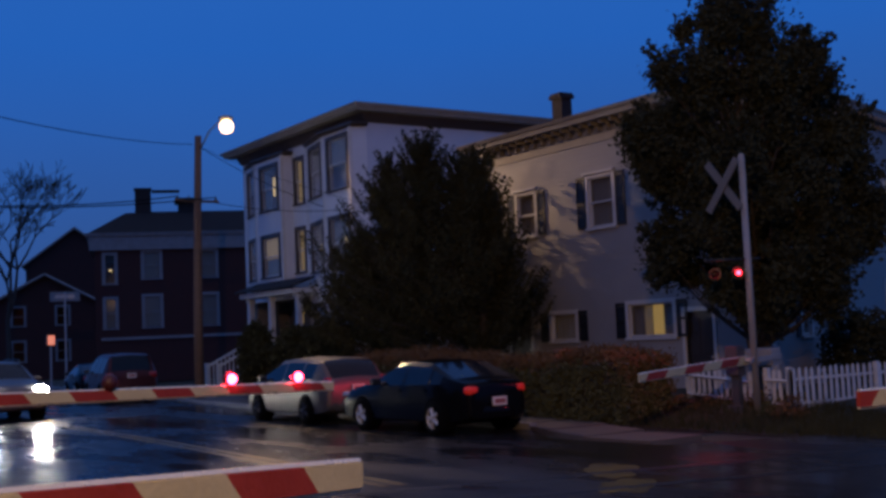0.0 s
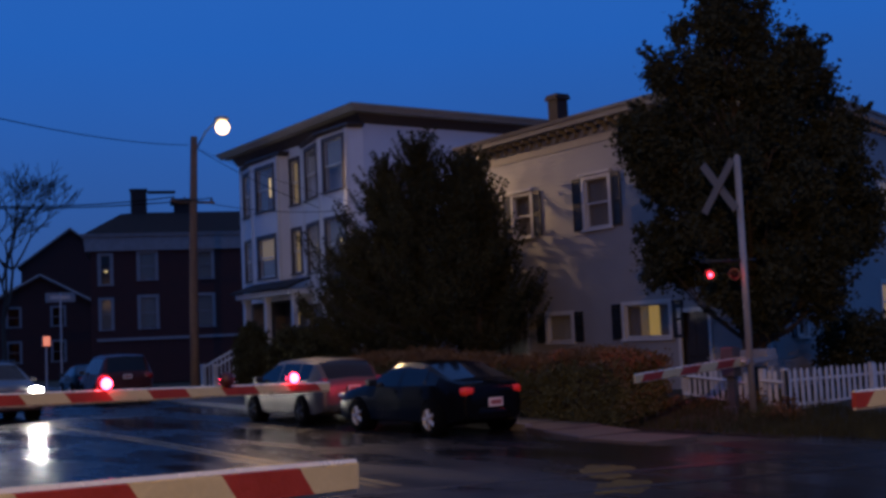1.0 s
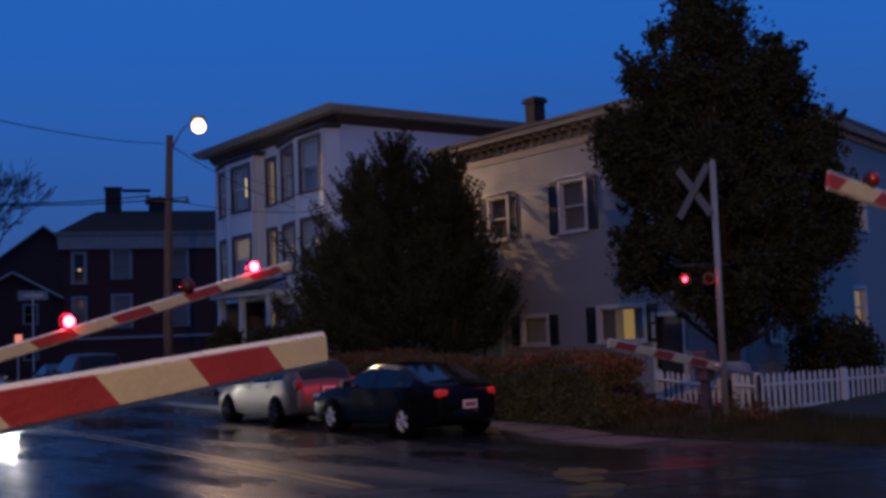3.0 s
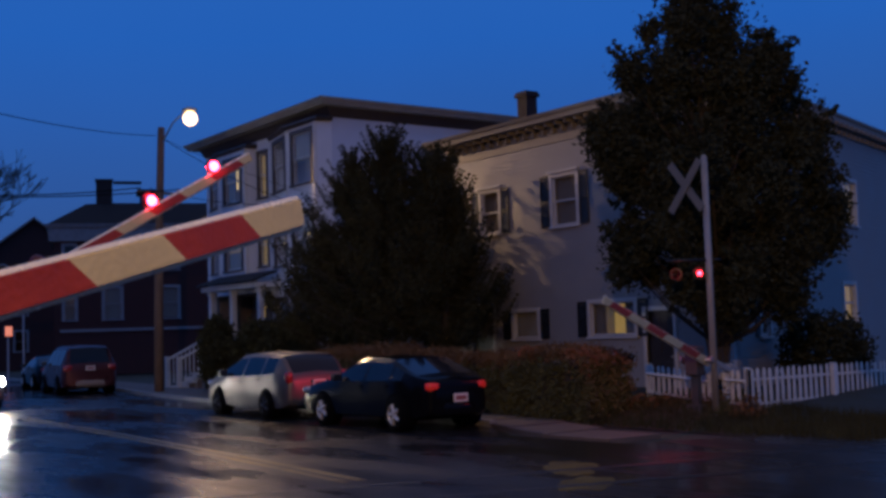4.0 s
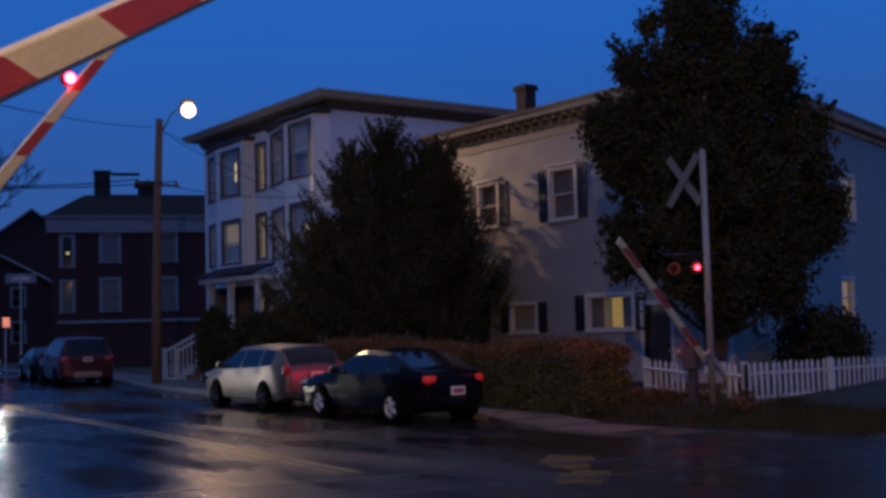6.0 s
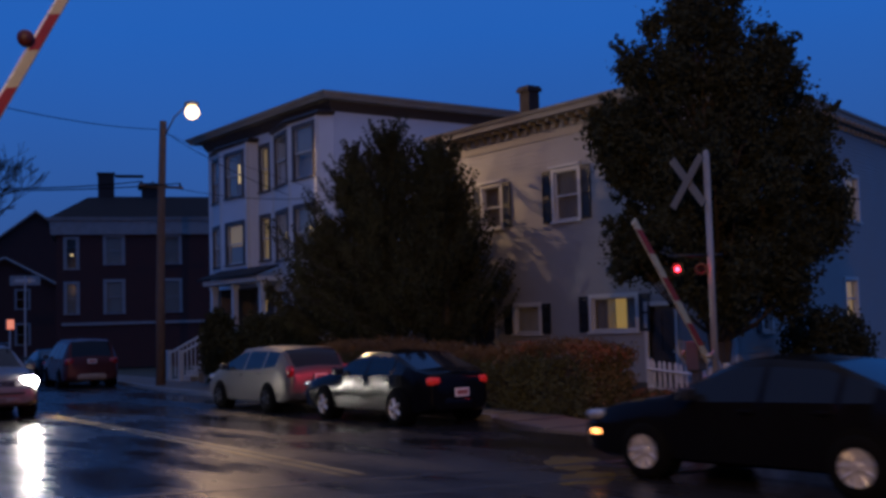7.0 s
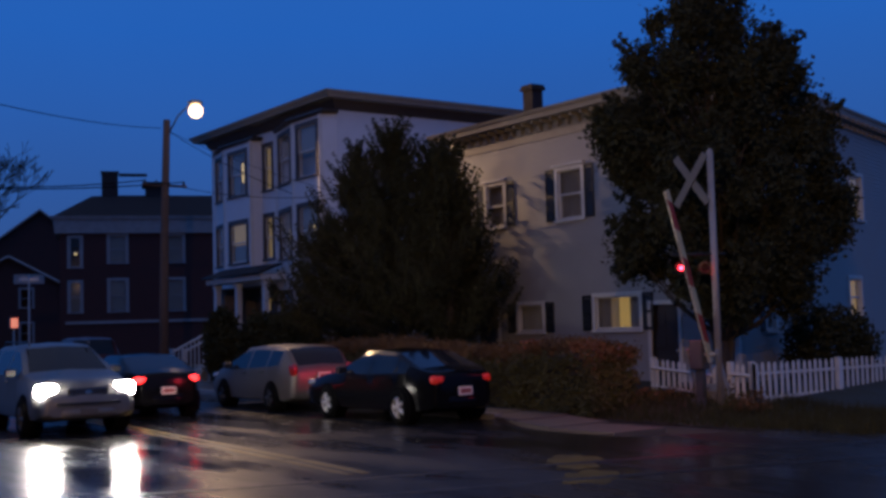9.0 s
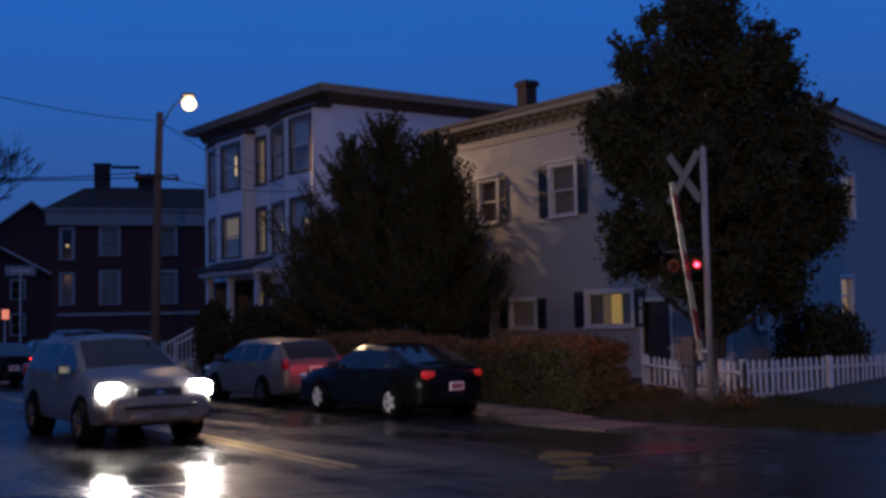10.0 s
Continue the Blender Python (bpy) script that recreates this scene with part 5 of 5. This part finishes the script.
            for q in range(5 if S["rim"] != "hubcap" else 9):
                a = 2 * math.pi * q / (5 if S["rim"] != "hubcap" else 9)
                d = Vector((math.cos(a), 0, math.sin(a)))
                if S["rim"] == "hubcap":
                    tube(bm, [d * r * 0.26 + Vector((0, s * 0.068, 0)), d * r * 0.60 + Vector((0, s * 0.068, 0))], 0.012, 0.03, 6)
                else:
                    tube(bm, [d * r * 0.1 + Vector((0, s * 0.075, 0)), d * r * 0.63 + Vector((0, s * 0.07, 0))], 0.042, 0.03, 6)
            seg = 28
            for ra, rb in ((0.58, 0.66),):
                va = [bm.verts.new((r * ra * math.cos(2 * math.pi * q / seg), s * 0.06, r * ra * math.sin(2 * math.pi * q / seg))) for q in range(seg)]
                vb = [bm.verts.new((r * rb * math.cos(2 * math.pi * q / seg), s * 0.092, r * rb * math.sin(2 * math.pi * q / seg))) for q in range(seg)]
                for q in range(seg):
                    bm.faces.new((va[q], va[(q + 1) % seg], vb[(q + 1) % seg], vb[q]))
            part("rim", bm, M[S["rim"]], wh, smooth=False)
            bm = B()
            tube(bm, [(0, s * 0.0, 0), (0, s * 0.028, 0)], r * 0.64, seg=24)
            part("brake_drum", bm, M["black_metal"], wh)
            wheels.append(wh)
    # lamps, bumpers, mirrors, handles, plates
    zl, zh = S["tail"]
    for s in (-1, 1):
        bm = B()
        ti = W * S.get("tail_in", 0.60)
        lens(bm, -L / 2 - 0.012, -L / 2 + 0.24, s * ti, s * W * S.get("tail_out", 0.955), zl, zh)
        part("tail_lamp", bm, M[S["tail_mat"]], c, S.get("tail_label", ""), smooth=True)
        zl2, zh2 = S["head"]
        bm = B()
        lens(bm, L / 2 - 0.36, L / 2 - 0.035, s * W * 0.54, s * W * 0.965, zl2, zh2)
        part("headlamp", bm, M[S["head_mat"]], c, smooth=True)
        if S.get("amber"):
            bm = B()
            box(bm, L / 2 - 0.34, L / 2 - 0.20, min(s * W * 0.96, s * W * 1.0), max(s * W * 0.96, s * W * 1.0), 0.47, 0.54, 0.01)
            part("turn_signal", bm, M["amber_on"], c)
        xm = S["side"][-1][1] - 0.12
        zm = lerp_table(S["belt"], xm) + 0.07
        bm = B()
        box(bm, xm - 0.08, xm + 0.06, min(s * (W - 0.03), s * (W + 0.17)), max(s * (W - 0.03), s * (W + 0.17)), zm - 0.05, zm + 0.09, 0.03)
        part("wing_mirror", bm, M["black_metal"], c)
        for a, b in S["side"][-2:]:
            bm = B()
            hx = a + 0.12
            box(bm, hx - 0.09, hx + 0.09, min(s * (W * 0.985), s * (W + 0.025)), max(s * W * 0.985, s * (W + 0.025)),
                lerp_table(S["belt"], hx) - 0.12, lerp_table(S["belt"], hx) - 0.08, 0.01)
            part("door_handle", bm, S.get("handle", S["paint"]), c)
    for end, nm in ((-1, "rear_bumper"), (1, "front_bumper")):
        bm = B()
        wb = W * (0.95 - (S.get("boat", 0) if end < 0 else 0))
        lo, hi = S.get("low", 0.2) + 0.05, 0.54
        prof = [(0.10, lo), (0.015, lo + 0.05), (0.0, (lo + hi) / 2), (0.02, hi - 0.04), (0.09, hi)]
        prev = None
        for k in range(17):
            u = -1 + k / 8
            back = 0.36 * abs(u) ** 3.5
            cur = [bm.verts.new((end * (L / 2 + 0.05 - back - d), wb * u, z)) for d, z in prof] + [bm.verts.new((end * (L / 2 - 0.2 - back), wb * u * 0.97, z)) for z in (hi, lo)]
            if prev:
                for j in range(7):
                    bm.faces.new((prev[j], prev[(j + 1) % 7], cur[(j + 1) % 7], cur[j]))
            else:
                bm.faces.new(cur[::-1])
            prev = cur
        bm.faces.new(prev)
        part(nm, bm, S.get("bumper", S["paint"]), c, smooth=True).data.set_sharp_from_angle(angle=radians(50))
    zp = S["plate_z"]
    bm = B()
    box(bm, -L / 2 - 0.066, -L / 2 - 0.03, -0.155, 0.155, zp - 0.078, zp + 0.078, 0.006)
    pl = part("number_plate", bm, M["plate"], c)
    bm = B()
    box(bm, -L / 2 - 0.070, -L / 2 - 0.067, -0.12, 0.12, zp - 0.04, zp + 0.04)
    part("plate_mark", bm, M["plate_bar"], pl)
    if S.get("grille"):
        g0, g1 = S["grille"]
        bm = B()
        box(bm, L / 2 - 0.12, L / 2 - 0.012, -W * 0.40, W * 0.40, g0, g1, 0.03)
        part("grille", bm, M["black_metal"], c)
        bm = B()
        for q in range(3):
            z = g0 + 0.03 + (g1 - g0 - 0.06) * q / 2
            box(bm, L / 2 - 0.02, L / 2 - 0.004, -W * 0.37, W * 0.37, z - 0.008, z + 0.008)
        box(bm, L / 2 - 0.02, L / 2 + 0.002, -0.06, 0.06, (g0 + g1) / 2 - 0.03, (g0 + g1) / 2 + 0.03, 0.01)
        part("grille_bar", bm, M["chrome"], c)
        bm = B()
        box(bm, L / 2 + 0.04, L / 2 + 0.058, -0.155, 0.155, 0.40, 0.50, 0.006)
        part("number_plate", bm, M["gear_grey"], c)
        bm = B()
        box(bm, L / 2 + 0.02, L / 2 + 0.056, -W * 0.62, W * 0.62, 0.575, 0.625, 0.012)
        part("intake_slot", bm, M["black_metal"], c)
    if S.get("rack"):
        for s in (-1, 1):
            bm = B()
            tube(bm, [(-L * 0.36, s * W * 0.62, Hh - 0.02), (-L * 0.33, s * W * 0.62, Hh + 0.05), (L * 0.06, s * W * 0.62, Hh + 0.05), (L * 0.09, s * W * 0.62, Hh - 0.02)], 0.018, seg=6)
            part("roof_rail", bm, M["black_metal"], c)
    c_wheels[c.name] = wheels
    return c


c_wheels = {}
SEDAN = dict(L=4.5, W=1.76, H=1.37, r=0.315, axles=(-1.43, 1.23), low=0.2, rim="alloy", boat=0.20, tail_in=0.42, tail_out=0.77,
             top=[(-2.25, 0.86), (-2.19, 0.96), (-1.86, 1.03), (-1.05, 1.33), (-0.33, 1.37), (0.12, 1.35), (0.97, 0.96), (1.77, 0.85), (2.17, 0.71), (2.25, 0.61)],
             belt=[(-2.25, 0.79), (-1.8, 0.94), (-0.1, 0.91), (0.97, 0.88), (2.25, 0.54)],
             side=[(-1.58, -1.25), (-1.18, -0.35), (-0.27, 0.69)], ws=(0.17, 0.95), rw=(-1.82, -1.08),
             tail=(0.73, 0.90), head=(0.62, 0.76), tail_mat="tail_dim", head_mat="head_off", plate_z=0.60)
parked = dict(SEDAN, paint=M["navy_paint"])
car("car", pose(-19.48, 12.72, 0, 0, 0, 180), "parked dark navy saloon car with five-spoke alloy wheels", parked)
WAGON = dict(L=4.3, W=1.75, H=1.46, r=0.31, axles=(-1.28, 1.29), low=0.2, rim="black_metal", boat=0.05,
             top=[(-2.15, 0.80), (-2.11, 0.99), (-1.80, 1.33), (-1.62, 1.42), (-1.1, 1.455), (-0.3, 1.47), (0.35, 1.43), (1.30, 0.99), (1.95, 0.88), (2.10, 0.76), (2.15, 0.62)],
             belt=[(-2.15, 0.80), (-1.7, 1.03), (-1.0, 0.98), (0.0, 0.94), (1.3, 0.90), (2.15, 0.55)],
             side=[(-1.60, -1.04), (-0.96, -0.06), (0.02, 1.0)], ws=(0.42, 1.28), rw=(-2.08, -1.66),
             tail=(0.78, 1.05), tail_in=0.70, tail_out=0.88, head=(0.66, 0.82), tail_mat="tail_off", head_mat="head_off", plate_z=0.78, handle=M["black_metal"], paint=M["silver_car"])
car("car", pose(-24.75, 12.85, 0, 0, 0, 179), "parked silver five-door wagon with dark steel wheels", WAGON)
VAN = dict(L=4.8, W=1.95, H=1.75, r=0.33, axles=(-1.4, 1.5), low=0.22, rim="black_metal",
           top=[(-2.4, 0.9), (-2.36, 1.1), (-2.12, 1.66), (-1.9, 1.72), (-0.3, 1.76), (0.8, 1.68), (1.65, 1.12), (2.25, 0.95), (2.4, 0.7)],
           belt=[(-2.4, 0.9), (-2.0, 1.08), (0.0, 1.05), (1.6, 1.0), (2.4, 0.6)],
           side=[(-2.0, -1.1), (-1.0, -0.05), (0.05, 1.15)], ws=(0.85, 1.62), rw=(-2.35, -2.10),
           tail=(0.82, 1.08), head=(0.7, 0.85), tail_mat="tail_off", head_mat="head_off", plate_z=0.95, paint=M["maroon_paint"], bumper=M["tan_bumper"])
car("car", pose(-43.3, 14.25, 0, 0, 0, 172), "parked dark maroon van with a dull beige bumper", VAN)
car("car", pose(-49.2, 15.0, 0, 0, 0, 172), "dark parked saloon car beyond the van", dict(parked, paint=M["black_paint"], tail_mat="tail_off"))
moving = car("car", pose(-0.5, 10.9, 0, 0, 0, 180), "black saloon car driving away with lit red tail lamps",
             dict(SEDAN, paint=M["black_paint"], tail_mat="brake_on", tail=(0.76, 0.91), tail_in=0.5, tail_out=0.80, rim="hubcap", amber=True, tail_label="glowing red tail lamp"))
SUV = dict(L=4.58, W=1.84, H=1.67, r=0.355, axles=(-1.30, 1.33), low=0.28, rim="dull_rim",
           top=[(-2.29, 0.9), (-2.22, 1.10), (-1.85, 1.58), (-1.4, 1.65), (-0.3, 1.68), (0.25, 1.63), (1.05, 1.16), (1.85, 1.04), (2.18, 0.92), (2.29, 0.72)],
           belt=[(-2.29, 0.9), (-1.7, 1.14), (0.0, 1.08), (1.05, 1.05), (2.29, 0.62)],
           side=[(-1.75, -1.2), (-1.12, -0.2), (-0.12, 0.82)], ws=(0.30, 1.03), rw=(-2.18, -1.80),
           tail=(0.95, 1.2), head=(0.71, 0.96), tail_mat="tail_off", head_mat="head_on", plate_z=0.9, grille=(0.70, 0.88), rack=True,
           paint=M["grey_car"])
suv = car("car", pose(-36.0, 8.0, 0), "silver-grey sport utility car with blazing headlamps", SUV)

# ---- street sign and signal post at the far corner ----
sign = thing("street_sign", pose(-61.4, 17.4, 0), "pale rectangular sign board on a thin steel post", "sign")
bm = B()
tube(bm, [(0, 0, -0.1), (0, 0, 5.1)], 0.05, seg=8)
part("post", bm, M["steel"], sign)
bm = B()
box(bm, -0.02, 0.02, -0.75, 0.75, 4.6, 5.1, 0.01)
ob = part("board", bm, M["dull_trim"], sign)
ob.matrix_basis = pose(0, 0, 0, 0, 0, -20)
bm = B()
box(bm, 0.021, 0.026, -0.5, 0.5, 4.76, 4.94)
ob = part("faded_line", bm, M["steel"], sign)
ob.matrix_basis = pose(0, 0, 0, 0, 0, -20)
box_sig = thing("pedestrian_signal", pose(-62.8, 17.0, 0), "small signal box glowing orange on a post", "signal")
bm = B()
tube(bm, [(0, 0, -0.1), (0, 0, 2.9)], 0.05, seg=8)
part("post", bm, M["steel"], box_sig)
bm = B()
box(bm, -0.12, 0.12, -0.22, 0.22, 2.3, 2.9, 0.02)
part("case", bm, M["black_metal"], box_sig)
bm = B()
box(bm, 0.121, 0.135, -0.18, 0.18, 2.35, 2.85, 0.01)
part("face", bm, glow("orange_signal_face", (1.0, 0.30, 0.18), 0.7), box_sig)

cover = thing("manhole_cover", pose(-19.45, 4.85, 0), "round iron manhole cover set in the wet street", "manhole cover")
bm = B()
tube(bm, [(0, 0, -0.03), (0, 0, 0.008)], 0.34, seg=32)
for k in range(6):
    box(bm, -0.27, 0.27, -0.25 + k * 0.1 - 0.015, -0.25 + k * 0.1 + 0.015, 0.008, 0.014)
part("lid", bm, M["black_metal"], cover)
bm = B()
seg = 32
ra = [bm.verts.new((0.35 * math.cos(6.2832 * k / seg), 0.35 * math.sin(6.2832 * k / seg), 0.01)) for k in range(seg)]
rb = [bm.verts.new((0.42 * math.cos(6.2832 * k / seg), 0.42 * math.sin(6.2832 * k / seg), 0.004)) for k in range(seg)]
for k in range(seg):
    bm.faces.new((ra[k], ra[(k + 1) % seg], rb[(k + 1) % seg], rb[k]))
part("rim", bm, M["rail_steel"], cover)


# ---- what moves ----
def sweep(ob, p, az, table):
    walk(ob, [(t, pose(0, 0, p[2]) @ pose(0, 0, 0, 0, -e, 0)) for t, e in table])


# the moments at which the two flashing lamps of each pair change over
FLASH = (0.45, 1.13, 1.62, 2.2, 2.82, 3.45, 4.05, 4.65, 5.25, 5.88, 6.5, 7.15, 7.68, 8.3, 8.9, 9.65)


def motions():
    for sh, home, first in flashers:
        ang = 180 if first else 0
        rows = [(0.0, home @ pose(0, 0, 0, 0, 0, ang))]
        for tf in FLASH:
            rows += [(tf - 0.06 + 0.04 * k, home @ pose(0, 0, 0, 0, 0, ang + 60 * k)) for k in range(4)]
            ang += 180
        rows.append((10.0, home @ pose(0, 0, 0, 0, 0, ang)))
        walk(sh, rows)
    sweep(arm_1, A1P, A1Z, [(0, -3.4), (1.9, -3.4), (2.2, -1.8), (2.5, 0.7), (4.0, 13.6), (4.5, 17.6), (5.0, 21.6), (5.5, 25.3), (7.0, 37), (8.5, 50), (10.0, 62)])
    sweep(arm_2, A2P, A2Z, [(0, -1.7), (2.0, -1.6), (2.25, 1.1), (2.5, 5.5), (4.0, 28.0), (4.5, 34.2), (5.0, 40.1), (5.5, 45.3), (7.0, 59.9), (7.5, 64.3), (8.5, 72.2), (10.0, 80)])
    t3 = [(0, -2.5), (2.0, -2.5), (2.25, -0.8), (2.5, 2.4), (4.0, 20.7), (4.5, 25.8), (5.0, 30.3), (5.5, 35.1), (7.0, 49.1), (7.5, 53.7), (8.0, 58.3),
          (8.5, 63.5), (9.0, 68.4), (9.5, 72.6), (10.0, 76.2)]
    sweep(arm_3, A3P, A3Z, t3)
    sweep(arm_4, A4P, A4Z, [(0, 0), (2.0, 0), (2.3, 1.2), (2.5, 4.0), (2.7, 7.2), (4.0, 27), (5.5, 44), (7.0, 58), (8.5, 71), (10.0, 80)])
    car_rows = [(0, -0.5, 10.9), (4.6, -0.5, 10.9), (5.4, -1.5, 10.9), (6.2, -4.2, 10.85), (6.8, -7.0, 10.75), (7.0, -8.4, 10.65), (7.5, -12.2, 10.3), (8.0, -15.95, 9.75),
                (8.5, -19.95, 9.5), (9.0, -25.8, 9.65), (9.5, -32.4, 10.0), (10.0, -39.4, 10.5)]
    suv_rows = [(0, -35.55, 8.05), (4.8, -35.55, 8.05), (5.5, -35.08, 8.14), (6.2, -32.9, 7.6), (7.0, -29.1, 7.2), (7.5, -27.6, 7.15), (8.0, -26.2, 7.1),
                (8.5, -24.8, 7.1), (9.0, -23.0, 7.0), (9.5, -21.1, 6.95), (10.0, -19.1, 6.9)]
    for ob, rows, face, r in ((moving, car_rows, 180, 0.315), (suv, suv_rows, 0, 0.355)):
        out = []
        for i, (t, x, y) in enumerate(rows):
            a, b = rows[max(0, i - 1)], rows[min(len(rows) - 1, i + 1)]
            dx, dy = b[1] - a[1], b[2] - a[2]
            turn = math.degrees(math.atan2(dy, dx)) if abs(dx) > 0.5 else face
            turn = turn + 360 if face == 180 and turn < 0 else turn
            out.append((t, pose(x, y, 0, 0, 0, turn)))
        walk(ob, out)
        ts, xs = [q[0] for q in rows], [q[1] for q in rows]
        for wh in c_wheels[ob.name]:
            home = wh.matrix_basis.copy()
            walk(wh, [(k / 30, home @ pose(0, 0, 0, 0, math.degrees(abs(np.interp(k / 30, ts, xs) - xs[0]) / r), 0)) for k in range(0, 301)])


motions()
